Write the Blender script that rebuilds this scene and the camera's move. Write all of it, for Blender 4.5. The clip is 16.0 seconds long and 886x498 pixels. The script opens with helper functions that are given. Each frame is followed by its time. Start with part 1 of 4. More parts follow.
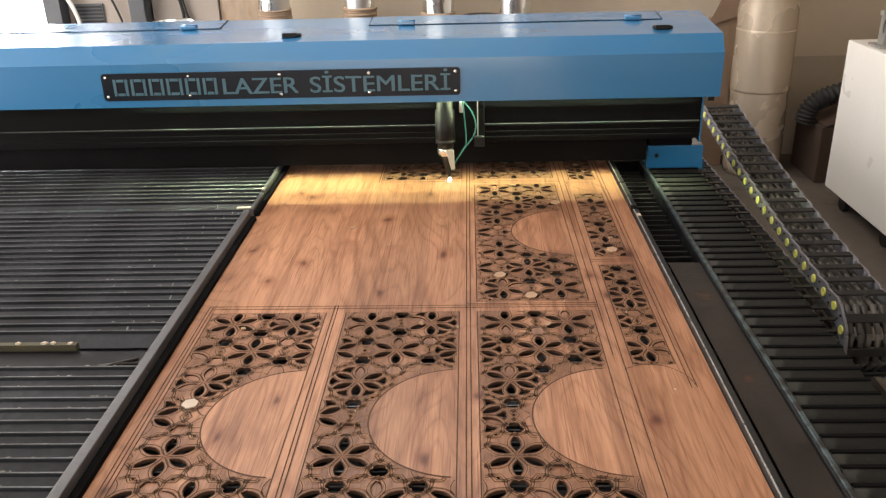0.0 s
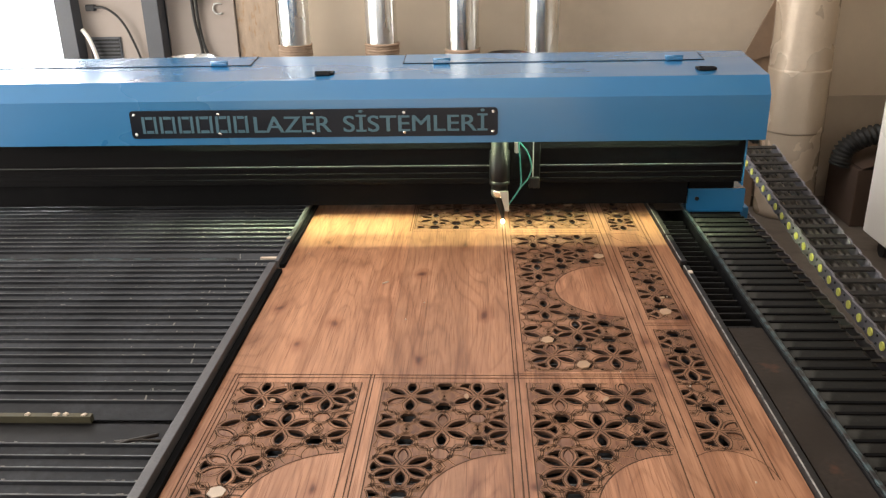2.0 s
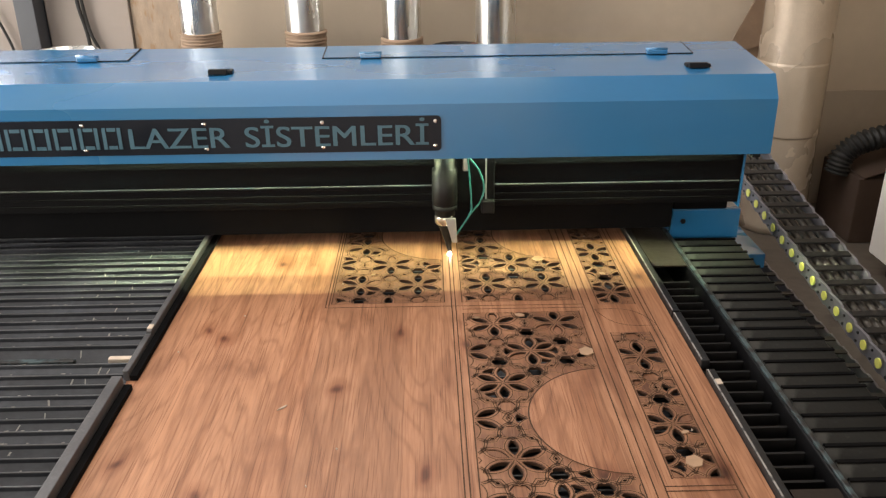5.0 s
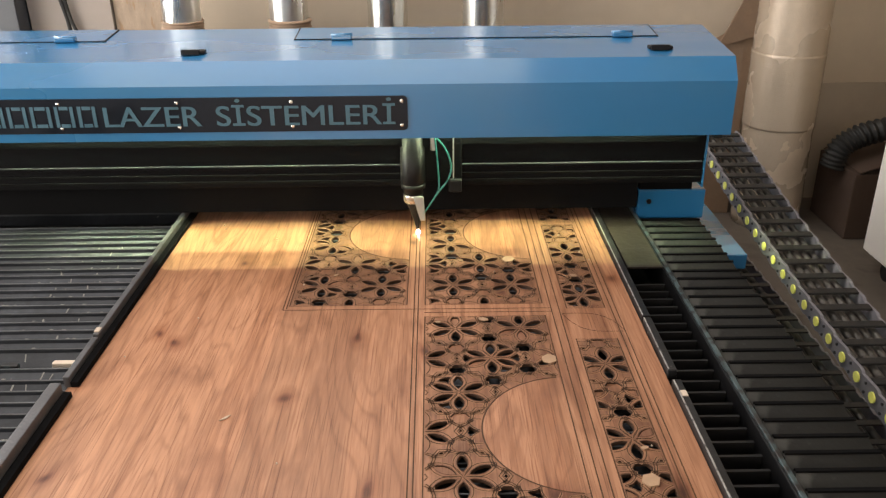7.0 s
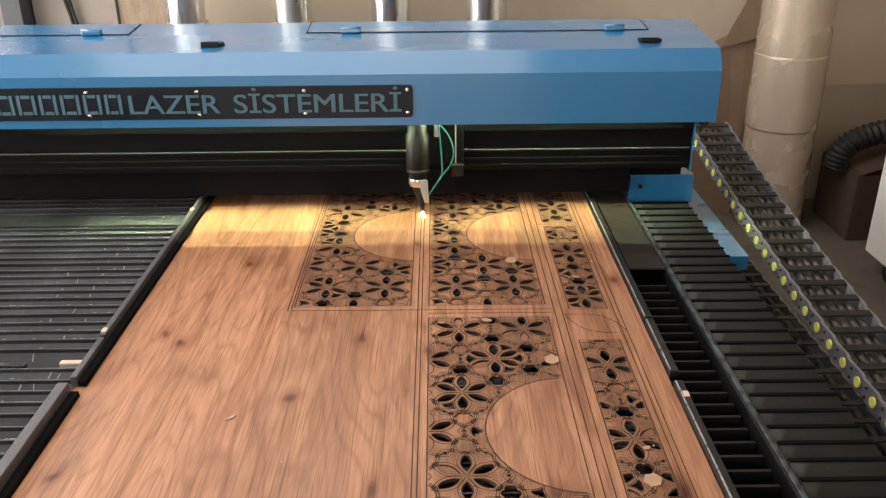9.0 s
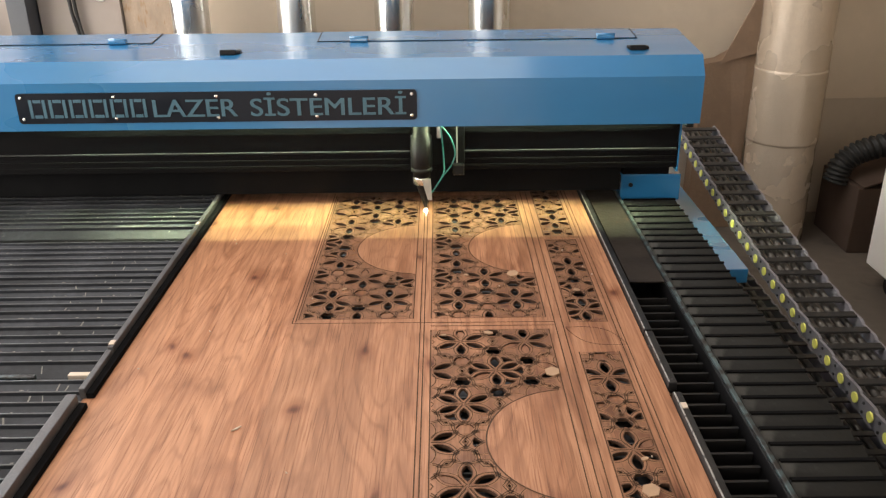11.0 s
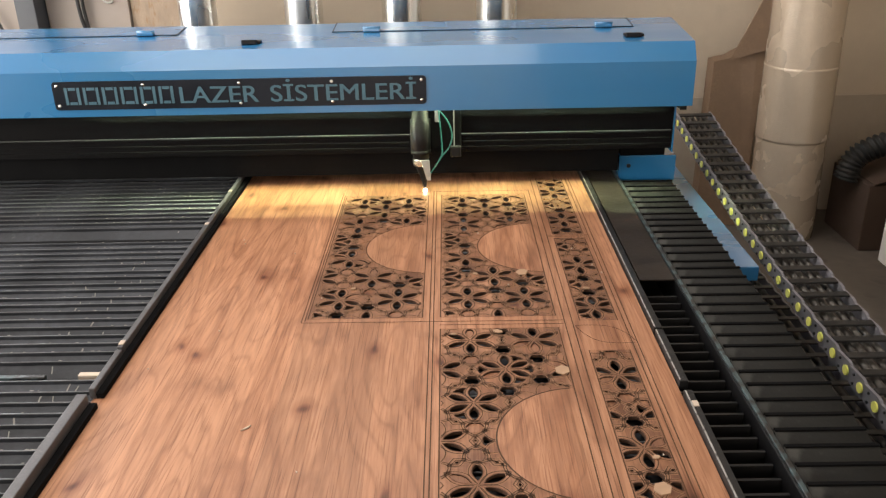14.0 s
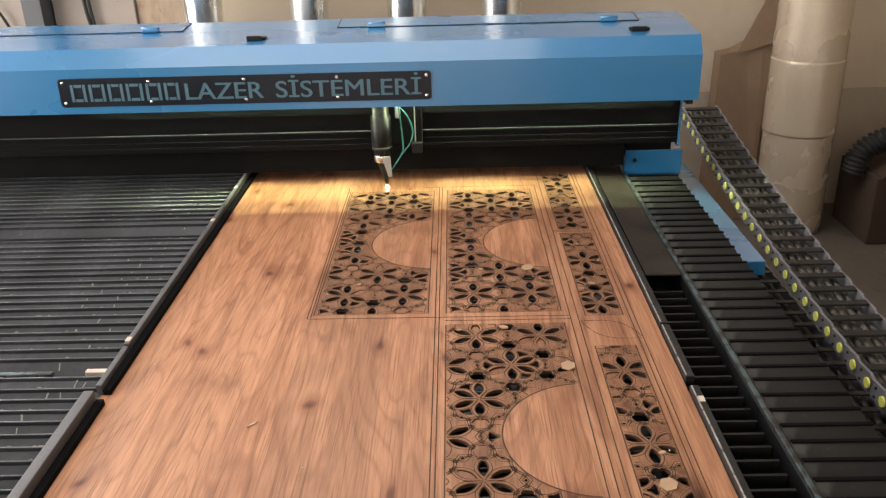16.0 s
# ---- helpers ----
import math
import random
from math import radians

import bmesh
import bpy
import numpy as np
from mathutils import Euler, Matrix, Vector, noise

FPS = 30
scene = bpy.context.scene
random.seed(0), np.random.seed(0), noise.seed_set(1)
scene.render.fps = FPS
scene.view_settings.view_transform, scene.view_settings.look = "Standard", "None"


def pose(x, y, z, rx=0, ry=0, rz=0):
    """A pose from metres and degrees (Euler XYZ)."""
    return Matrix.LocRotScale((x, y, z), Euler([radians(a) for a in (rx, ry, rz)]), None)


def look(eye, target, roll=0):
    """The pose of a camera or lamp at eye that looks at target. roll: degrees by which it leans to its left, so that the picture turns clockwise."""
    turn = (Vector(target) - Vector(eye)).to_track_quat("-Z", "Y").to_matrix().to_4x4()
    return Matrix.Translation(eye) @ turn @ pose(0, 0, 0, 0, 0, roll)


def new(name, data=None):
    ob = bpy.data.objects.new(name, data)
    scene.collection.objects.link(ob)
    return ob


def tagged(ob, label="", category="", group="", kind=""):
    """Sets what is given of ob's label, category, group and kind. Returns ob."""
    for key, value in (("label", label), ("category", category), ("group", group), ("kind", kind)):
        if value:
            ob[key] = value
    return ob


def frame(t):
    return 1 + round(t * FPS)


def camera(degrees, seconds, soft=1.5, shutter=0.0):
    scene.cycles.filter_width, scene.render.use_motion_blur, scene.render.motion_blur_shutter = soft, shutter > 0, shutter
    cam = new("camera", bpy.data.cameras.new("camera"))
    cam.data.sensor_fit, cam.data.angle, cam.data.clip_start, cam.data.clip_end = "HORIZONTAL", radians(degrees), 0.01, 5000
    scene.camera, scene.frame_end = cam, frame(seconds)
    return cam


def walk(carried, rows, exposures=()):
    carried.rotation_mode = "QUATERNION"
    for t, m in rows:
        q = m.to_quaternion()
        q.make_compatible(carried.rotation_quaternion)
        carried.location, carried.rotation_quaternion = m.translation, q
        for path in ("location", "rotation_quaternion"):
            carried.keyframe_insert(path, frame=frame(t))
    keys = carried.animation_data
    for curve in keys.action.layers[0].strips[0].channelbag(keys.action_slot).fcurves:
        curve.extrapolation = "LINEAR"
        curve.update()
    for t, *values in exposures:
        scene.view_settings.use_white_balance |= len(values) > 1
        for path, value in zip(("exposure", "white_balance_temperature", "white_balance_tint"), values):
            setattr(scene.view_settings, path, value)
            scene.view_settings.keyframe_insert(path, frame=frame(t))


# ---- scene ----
cam = camera(56.0, 16.0, soft=1.3)
PATH = [
    (0, (0.01, -1.958, 1.837), (-0.059, -0.126, 1.038), -1.6),
    (0.5, (0.005, -1.963, 1.84), (-0.062, -0.13, 1.042), -1.4),
    (1, (-0.007, -1.963, 1.844), (-0.083, -0.129, 1.05), -1.4),
    (1.5, (-0.046, -1.924, 1.841), (-0.136, -0.08, 1.071), -1.4),
    (2, (-0.091, -1.772, 1.855), (-0.176, 0.085, 1.118), -1.2),
    (2.5, (-0.059, -1.494, 1.869), (-0.128, 0.376, 1.164), -0.0),
    (3, (-0.051, -1.314, 1.866), (-0.125, 0.558, 1.164), -0.1),
    (3.5, (-0.112, -1.156, 1.854), (-0.152, 0.704, 1.12), -1.2),
    (4, (-0.153, -1.048, 1.837), (-0.137, 0.801, 1.074), -1.5),
    (4.5, (-0.114, -0.976, 1.823), (-0.077, 0.865, 1.042), -0.7),
    (7, (0.051, -0.834, 1.813), (0.068, 0.989, 0.992), -0.5),
    (7.5, (0.055, -0.841, 1.819), (0.069, 0.984, 1.0), -0.5),
    (8, (0.058, -0.843, 1.826), (0.071, 0.981, 1.006), -0.5),
    (8.5, (0.053, -0.845, 1.824), (0.068, 0.98, 1.005), -0.5),
    (9, (0.048, -0.847, 1.822), (0.059, 0.977, 1.001), -0.5),
    (11.5, (0.057, -0.878, 1.839), (0.054, 0.96, 1.051), -0.8),
    (12, (0.06, -0.875, 1.839), (0.053, 0.963, 1.052), -1.1),
    (12.5, (0.06, -0.877, 1.841), (0.046, 0.961, 1.052), -1.3),
    (13, (0.059, -0.874, 1.839), (0.04, 0.964, 1.052), -1.1),
    (13.5, (0.055, -0.873, 1.837), (0.037, 0.964, 1.048), -1.2),
    (14, (0.052, -0.872, 1.831), (0.033, 0.965, 1.039), -1.2),
    (14.5, (0.053, -0.87, 1.832), (0.032, 0.965, 1.036), -1.3),
    (15, (0.054, -0.87, 1.833), (0.031, 0.964, 1.035), -1.4),
    (15.5, (0.056, -0.872, 1.831), (0.027, 0.961, 1.033), -1.5),
    (16, (0.055, -0.87, 1.833), (0.02, 0.961, 1.03), -1.6),
]
walk(cam, [(t, look(e, g, r)) for t, e, g, r in PATH], exposures=[(0, 0.04), (2, -0.03), (4, -0.12), (7, -0.07), (16, -0.03)])

# ---- timing of the cutter: it feeds along x, then along y, then along x again ----
FEED = 0.0786


def gantry_y(t):
    return 1.0200 + FEED * min(max(t - 1.0, 0.0), 12.55)


def head_x(t):
    if t < 0.85:
        return -0.07 + 0.0824 * t
    return -0.002 - max(0.0, t - 13.55) * 0.0795


# ---- world and lights ----
SHEET_Z = 0.82
world = bpy.data.worlds.new("world")
scene.world = world
world.use_nodes = True
wn = world.node_tree.nodes
sky = wn.new("ShaderNodeTexSky")
sky.sky_type, sky.sun_disc = "NISHITA", False
sky.sun_elevation, sky.sun_rotation = radians(38), radians(250)
world.node_tree.links.new(sky.outputs[0], wn["Background"].inputs[0])
wn["Background"].inputs[1].default_value = 0.12


def area_lamp(name, eye, target, w, h, watts, colour):
    lamp = bpy.data.lights.new(name, "AREA")
    lamp.shape, lamp.size, lamp.size_y = "RECTANGLE", w, h
    lamp.energy, lamp.color = watts, colour
    ob = new(name, lamp)
    ob.matrix_world = look(eye, target)
    return ob


# daylight in the doorway of the back wall and in the side windows
area_lamp("doorway_daylight", (-3.05, 3.86, 1.6), (-1.2, 0.5, 0.8), 1.1, 2.3, 120, (0.96, 0.97, 1.0))
area_lamp("window_daylight", (-4.35, 0.6, 1.62), (0, 0.6, 1.62), 4.6, 2.75, 350, (1.0, 0.93, 0.86))
# unseen fill lamp added behind the camera to brighten surfaces that face it
area_lamp("rear_fill", (-0.8, -4.35, 1.66), (-0.8, 1.0, 1.5), 3.2, 3.1, 105, (1.0, 0.87, 0.74))


# assumed rooflight, unseen: added to brighten machine and back wall from above
area_lamp("assumed_rooflight", (-0.7, 1.7, 3.58), (-0.7, 1.7, 0), 2.6, 3.4, 92, (1.0, 0.90, 0.80))


# ---- materials ----
def material(name, colour, rough=0.5, metal=0.0, var=0.12, scale=8.0, bump=0.0, bump_scale=60.0, stretch=(1, 1, 1),
             spots=None, spot_scale=20.0, spot_at=0.62, per_object=0.0, gloss=0.5, coat=0.0, spot_soft=0.08):
    """A principled surface with a large and a small variation, optional spots of wear and relief."""
    m = bpy.data.materials.new(name)
    m.use_nodes = True
    nt = m.node_tree
    bs = nt.nodes["Principled BSDF"]
    tc = nt.nodes.new("ShaderNodeTexCoord")
    mp = nt.nodes.new("ShaderNodeMapping")
    mp.inputs["Scale"].default_value = stretch
    nt.links.new(tc.outputs["Object"], mp.inputs[0])

    def noise_of(s, detail=4):
        n = nt.nodes.new("ShaderNodeTexNoise")
        n.inputs["Scale"].default_value, n.inputs["Detail"].default_value = s, detail
        nt.links.new(mp.outputs[0], n.inputs["Vector"])
        return n.outputs["Fac"]

    def mix(a, b, fac, blend="MIX"):
        x = nt.nodes.new("ShaderNodeMix")
        x.data_type, x.blend_type = "RGBA", blend
        for v, i in ((fac, 0), (a, 6), (b, 7)):
            if hasattr(v, "links"):
                nt.links.new(v, x.inputs[i])
            else:
                x.inputs[i].default_value = v
        return x.outputs[2]

    def spread(v, lo, hi):
        r = nt.nodes.new("ShaderNodeMapRange")
        r.inputs[1].default_value, r.inputs[2].default_value = lo, hi
        nt.links.new(v, r.inputs[0])
        return r.outputs[0]

    dark = tuple(c * (1 - var) for c in colour) + (1,)
    light = tuple(min(1, c * (1 + var)) for c in colour) + (1,)
    big = spread(noise_of(scale), 0.3, 0.7)
    out = mix(dark, light, big)
    fine = spread(noise_of(scale * 9, 6), 0.25, 0.75)
    out = mix(out, tuple(c * (1 - 0.5 * var) for c in colour) + (1,), fine)
    if spots:
        where = spread(noise_of(spot_scale, 8), spot_at, spot_at + spot_soft)
        out = mix(out, (*spots, 1), where)
    if per_object:
        info = nt.nodes.new("ShaderNodeObjectInfo")
        tone = nt.nodes.new("ShaderNodeMapRange")
        tone.inputs[3].default_value, tone.inputs[4].default_value = 1 - per_object, 1 + per_object
        nt.links.new(info.outputs["Random"], tone.inputs[0])
        hsv = nt.nodes.new("ShaderNodeHueSaturation")
        nt.links.new(tone.outputs[0], hsv.inputs["Value"])
        nt.links.new(out, hsv.inputs["Color"])
        out = hsv.outputs[0]
    nt.links.new(out, bs.inputs["Base Color"])
    rr = nt.nodes.new("ShaderNodeMapRange")
    rr.inputs[3].default_value, rr.inputs[4].default_value = max(0.03, rough - 0.12), min(1, rough + 0.12)
    nt.links.new(big, rr.inputs[0])
    nt.links.new(rr.outputs[0], bs.inputs["Roughness"])
    bs.inputs["Metallic"].default_value = metal
    bs.inputs["Specular IOR Level"].default_value = gloss
    bs.inputs["Coat Weight"].default_value, bs.inputs["Coat Roughness"].default_value = coat, 0.12
    if bump:
        bp = nt.nodes.new("ShaderNodeBump")
        bp.inputs["Strength"].default_value, bp.inputs["Distance"].default_value = 1.0, bump
        nt.links.new(noise_of(bump_scale, 6), bp.inputs["Height"])
        nt.links.new(bp.outputs[0], bs.inputs["Normal"])
    return m


def glowing(name, colour, strength):
    m = bpy.data.materials.new(name)
    m.use_nodes = True
    bs = m.node_tree.nodes["Principled BSDF"]
    bs.inputs["Base Color"].default_value = (*colour, 1)
    bs.inputs["Emission Color"].default_value = (*colour, 1)
    bs.inputs["Emission Strength"].default_value = strength
    return m


def wood_material(name, tone=1.0, soot=0.0):
    """Laminate printed as oiled timber: boards along y, grain lines, knots; soot darkens by smoke stains."""
    m = bpy.data.materials.new(name)
    m.use_nodes = True
    nt = m.node_tree
    N, Lk = nt.nodes.new, nt.links.new
    bs = nt.nodes["Principled BSDF"]
    geo = N("ShaderNodeNewGeometry")
    sep = N("ShaderNodeSeparateXYZ")
    Lk(geo.outputs["Position"], sep.inputs[0])

    def math_of(op, a, b=0.0):
        n = N("ShaderNodeMath")
        n.operation = op
        for i, v in enumerate((a, b)):
            if hasattr(v, "links"):
                Lk(v, n.inputs[i])
            else:
                n.inputs[i].default_value = v
        return n.outputs[0]

    def noise_at(scale, stretch, detail=5, shift=0.0, warp=0.0):
        mp = N("ShaderNodeMapping")
        mp.inputs["Scale"].default_value = stretch
        mp.inputs["Location"].default_value = (shift, shift * 0.7, 0)
        Lk(geo.outputs["Position"], mp.inputs[0])
        n = N("ShaderNodeTexNoise")
        n.inputs["Scale"].default_value, n.inputs["Detail"].default_value = scale, detail
        n.inputs["Distortion"].default_value = warp
        Lk(mp.outputs[0], n.inputs["Vector"])
        return n.outputs["Fac"]

    def ramp(v, stops):
        r = N("ShaderNodeValToRGB")
        e = r.color_ramp.elements
        e[0].position, e[0].color = stops[0][0], (*stops[0][1], 1)
        e[1].position, e[1].color = stops[-1][0], (*stops[-1][1], 1)
        for p, c in stops[1:-1]:
            x = e.new(p)
            x.color = (*c, 1)
        Lk(v, r.inputs[0])
        return r.outputs[0]

    def mix(a, b, fac, blend="MIX"):
        x = N("ShaderNodeMix")
        x.data_type, x.blend_type = "RGBA", blend
        for v, i in ((fac, 0), (a, 6), (b, 7)):
            if hasattr(v, "links"):
                Lk(v, x.inputs[i])
            else:
                x.inputs[i].default_value = v
        return x.outputs[2]

    grain = noise_at(1.0, (19, 1.0, 1), 10, 3.1, 0.9)
    col = ramp(grain, [(0.26, (0.41, 0.205, 0.115)), (0.38, (0.47, 0.240, 0.136)), (0.50, (0.525, 0.274, 0.156)), (0.70, (0.57, 0.305, 0.178))])
    # boards 0.2 m wide with tones of their own
    board = math_of("FLOOR", math_of("MULTIPLY", math_of("ADD", sep.outputs[0], 0.735), 4.9))
    wnz = N("ShaderNodeTexWhiteNoise")
    wnz.noise_dimensions = "1D"
    Lk(math_of("ADD", board, 3.3), wnz.inputs["W"])
    btone = N("ShaderNodeMapRange")
    btone.inputs[3].default_value, btone.inputs[4].default_value = 0.82, 1.10
    Lk(wnz.outputs["Value"], btone.inputs[0])
    # broad streaks along the board
    broad = noise_at(1.0, (6.5, 0.55, 1), 3, 8.0, 0.6)
    col = mix(col, ramp(broad, [(0.28, (0.66, 0.57, 0.52)), (0.60, (1.10, 1.06, 1.03))]), 0.55, "MULTIPLY")
    fine = noise_at(1.0, (200, 11, 1), 4, 1.0)
    col = mix(col, ramp(fine, [(0.3, (0.74, 0.68, 0.63)), (0.6, (1.07, 1.06, 1.05))]), 0.6, "MULTIPLY")
    # drifting dark veins
    vein = noise_at(1.0, (5.6, 0.42, 1), 7, 17.0, 1.1)
    col = mix(col, ramp(vein, [(0.455, (1, 1, 1)), (0.492, (0.66, 0.57, 0.51)), (0.50, (0.55, 0.45, 0.40)), (0.508, (0.70, 0.62, 0.56)), (0.54, (1, 1, 1))]), 0.65, "MULTIPLY")
    # growth rings in long pointed arches, and darker smudges
    rings = math_of("SINE", math_of("MULTIPLY", noise_at(1.0, (4.0, 0.62, 1), 2.5, 41.0, 0.35), 170.0))
    col = mix(col, ramp(math_of("ADD", math_of("MULTIPLY", rings, 0.5), 0.5), [(0.0, (0.50, 0.39, 0.33)), (0.09, (0.76, 0.68, 0.63)), (0.26, (1.0, 0.99, 0.98)), (1.0, (1.05, 1.05, 1.05))]), 0.31, "MULTIPLY")
    smudge = noise_at(1.0, (8, 3.4, 1), 5, 63.0, 0.4)
    col = mix(col, ramp(smudge, [(0.30, (0.55, 0.46, 0.42)), (0.47, (1, 1, 1))]), 0.70, "MULTIPLY")
    mottle = noise_at(1.0, (75, 9, 1), 9, 29.0, 0.6)
    col = mix(col, ramp(mottle, [(0.33, (0.80, 0.76, 0.72)), (0.58, (1.05, 1.04, 1.03))]), 0.45, "MULTIPLY")
    pores = noise_at(1.0, (330, 5.0, 1), 2, 71.0)
    col = mix(col, ramp(pores, [(0.34, (0.55, 0.46, 0.40)), (0.42, (1, 1, 1))]), 0.75, "MULTIPLY")
    # knots: round dark eyes, drawn out along the grain
    mp = N("ShaderNodeMapping")
    mp.inputs["Scale"].default_value = (4.4, 2.5, 0.0)
    mp.inputs["Location"].default_value = (0.37, 0.21, 0.0)
    Lk(geo.outputs["Position"], mp.inputs[0])
    warp = N("ShaderNodeTexNoise")
    warp.inputs["Scale"].default_value = 3.0
    Lk(mp.outputs[0], warp.inputs["Vector"])
    vm = N("ShaderNodeVectorMath")
    vm.operation = "MULTIPLY_ADD"
    Lk(warp.outputs["Color"], vm.inputs[0])
    vm.inputs[1].default_value = (0.22, 0.22, 0.0)
    Lk(mp.outputs[0], vm.inputs[2])
    vor = N("ShaderNodeTexVoronoi")
    vor.voronoi_dimensions = "2D"
    vor.inputs["Scale"].default_value = 1.0
    Lk(vm.outputs[0], vor.inputs["Vector"])
    col = mix(col, ramp(vor.outputs["Distance"], [(0.014, (0.22, 0.12, 0.09)), (0.034, (0.44, 0.31, 0.26)), (0.060, (0.74, 0.64, 0.59)), (0.14, (1, 1, 1))]), 0.9, "MULTIPLY")
    scale_c = N("ShaderNodeVectorMath")
    scale_c.operation = "SCALE"
    Lk(col, scale_c.inputs[0])
    Lk(math_of("MULTIPLY", btone.outputs[0], tone * 0.905), scale_c.inputs["Scale"])
    col = scale_c.outputs[0]
    # thin dark seam between boards
    fr = math_of("FRACT", math_of("MULTIPLY", math_of("ADD", sep.outputs[0], 0.735), 4.9))
    seam = math_of("LESS_THAN", fr, 0.012)
    col = mix(col, (0.10, 0.045, 0.025, 1), math_of("MULTIPLY", seam, 0.22))
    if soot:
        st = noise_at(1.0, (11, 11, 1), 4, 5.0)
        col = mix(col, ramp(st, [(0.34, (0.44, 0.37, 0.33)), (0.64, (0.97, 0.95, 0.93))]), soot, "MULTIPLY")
    Lk(col, bs.inputs["Base Color"])
    rr = N("ShaderNodeMapRange")
    rr.inputs[3].default_value, rr.inputs[4].default_value = 0.34, 0.50
    Lk(fine, rr.inputs[0])
    Lk(rr.outputs[0], bs.inputs["Roughness"])
    bp = N("ShaderNodeBump")
    bp.inputs["Strength"].default_value, bp.inputs["Distance"].default_value = 0.35, 0.001
    Lk(fine, bp.inputs["Height"])
    Lk(bp.outputs[0], bs.inputs["Normal"])
    return m


WOOD = wood_material("wood_laminate")
WOOD_CUT = wood_material("wood_laminate_smoked", 0.93, 0.85)
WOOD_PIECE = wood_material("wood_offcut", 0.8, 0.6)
BURN = material("browned_cut_line", (0.095, 0.046, 0.022), 0.85, var=0.5, scale=14)
SCORCH = material("scorched_wood", (0.36, 0.185, 0.100), 0.7, var=0.35, scale=30)
CHAR = material("charred_kerf", (0.070, 0.034, 0.018), 0.85, var=0.4, scale=40)
FLECK = material("pale_crumb", (0.25, 0.245, 0.22), 0.8, var=0.4, scale=60)
OFFCUT = material("offcut_edge", (0.42, 0.27, 0.165), 0.6, var=0.15, scale=40)
BARE = material("bare_board_back", (0.62, 0.52, 0.42), 0.7, var=0.1, scale=30)
BLUE = material("blue_enamel", (0.024, 0.168, 0.375), 0.30, var=0.06, scale=1.8, bump=0.0004, bump_scale=6, stretch=(0.6, 1.6, 1), spots=(0.050, 0.185, 0.34), spot_scale=2.6, spot_at=0.50, spot_soft=0.28, coat=1.0, gloss=0.6)
BLUE_WORN = material("worn_blue_paint", (0.066, 0.098, 0.105), 0.45, var=0.4, scale=14, spots=(0.02, 0.02, 0.02), spot_scale=22, spot_at=0.47)
BLACK_BEAM = material("black_anodised_metal", (0.0058, 0.0055, 0.006), 0.75, var=0.3, scale=6, stretch=(0.3, 1, 6), gloss=0.08)
BLACK = material("black_paint", (0.007, 0.007, 0.008), 0.5, var=0.3, scale=9, gloss=0.25)
GLOSS_BLACK = material("satin_black_anodising", (0.007, 0.007, 0.008), 0.42, var=0.2, scale=14, gloss=0.28)
CLAMP = material("scuffed_black_bar", (0.10, 0.10, 0.105), 0.42, var=0.35, scale=22, bump=0.0005, bump_scale=120, spots=(0.16, 0.16, 0.16), spot_scale=50, spot_at=0.70)
WORN_BAR = material("worn_black_bar", (0.012, 0.012, 0.013), 0.5, var=0.35, scale=22, bump=0.0005, bump_scale=120, spots=(0.20, 0.19, 0.18), spot_scale=45, spot_at=0.69)
WORN_EDGE = material("rubbed_metal_edge", (0.42, 0.41, 0.39), 0.45, 0.3, var=0.4, scale=30, spots=(0.10, 0.10, 0.10), spot_scale=60, spot_at=0.54)
SLAT_EDGE = material("worn_steel_edge", (0.095, 0.10, 0.105), 0.4, 0.4, var=0.4, scale=9, per_object=0.3)
SLAT = material("sooty_steel_slat", (0.044, 0.048, 0.056), 0.42, 0.35, var=0.45, scale=7, bump=0.0008, bump_scale=80, spots=(0.13, 0.14, 0.14), spot_scale=16, spot_at=0.66, per_object=0.25)
TRAY = material("sooty_tray", (0.022, 0.022, 0.024), 0.8, var=0.4, scale=5)
RUST = material("rusty_brown_plate", (0.034, 0.025, 0.019), 0.55, 0.2, var=0.5, scale=9, bump=0.0008, bump_scale=60, spots=(0.13, 0.055, 0.03), spot_scale=9, spot_at=0.66)
BELLOWS = material("dusty_bellows_cloth", (0.0125, 0.013, 0.0115), 0.55, var=0.3, scale=12, per_object=0.35, bump=0.0006, bump_scale=90, spots=(0.06, 0.06, 0.055), spot_scale=12, spot_at=0.6)
SIGN = material("black_sign_acrylic", (0.008, 0.011, 0.018), 0.4, var=0.2, scale=10, gloss=0.25)
LETTER = material("blue_grey_letters", (0.055, 0.135, 0.185), 0.45, var=0.15, scale=20)
# darker copy of the slat steel, with the trough's shadow put into its colour
TROUGH = material("shaded_slat_steel", (0.016, 0.015, 0.015), 0.5, 0.2, var=0.4, scale=12, spots=(0.07, 0.06, 0.05), spot_scale=40, spot_at=0.66)
GUIDE = material("matt_steel_edge", (0.11, 0.11, 0.11), 0.8, var=0.3, scale=14, gloss=0.2)
PITCH_BLACK = material("matt_black_paint", (0.004, 0.004, 0.0045), 0.85, var=0.3, scale=9, gloss=0.1)
STEEL = material("bright_steel", (0.72, 0.72, 0.70), 0.25, 1.0, var=0.08, scale=12)
GALV = material("galvanised_duct", (0.86, 0.87, 0.85), 0.27, 1.0, var=0.06, scale=5, stretch=(1, 1, 0.25))
DULL = material("dull_aluminium", (0.45, 0.45, 0.43), 0.45, 0.7, var=0.15, scale=20)
HOSE = material("green_air_hose", (0.035, 0.19, 0.17), 0.35, var=0.1, scale=30)
CHAIN = material("grey_plastic_link", (0.19, 0.185, 0.205), 0.5, var=0.25, scale=30)
CHAIN_BAR = material("black_plastic_bar", (0.014, 0.014, 0.014), 0.5, var=0.25, scale=20)
YELLOW = material("yellow_plastic_plug", (0.86, 0.86, 0.20), 0.4, var=0.06, scale=40)
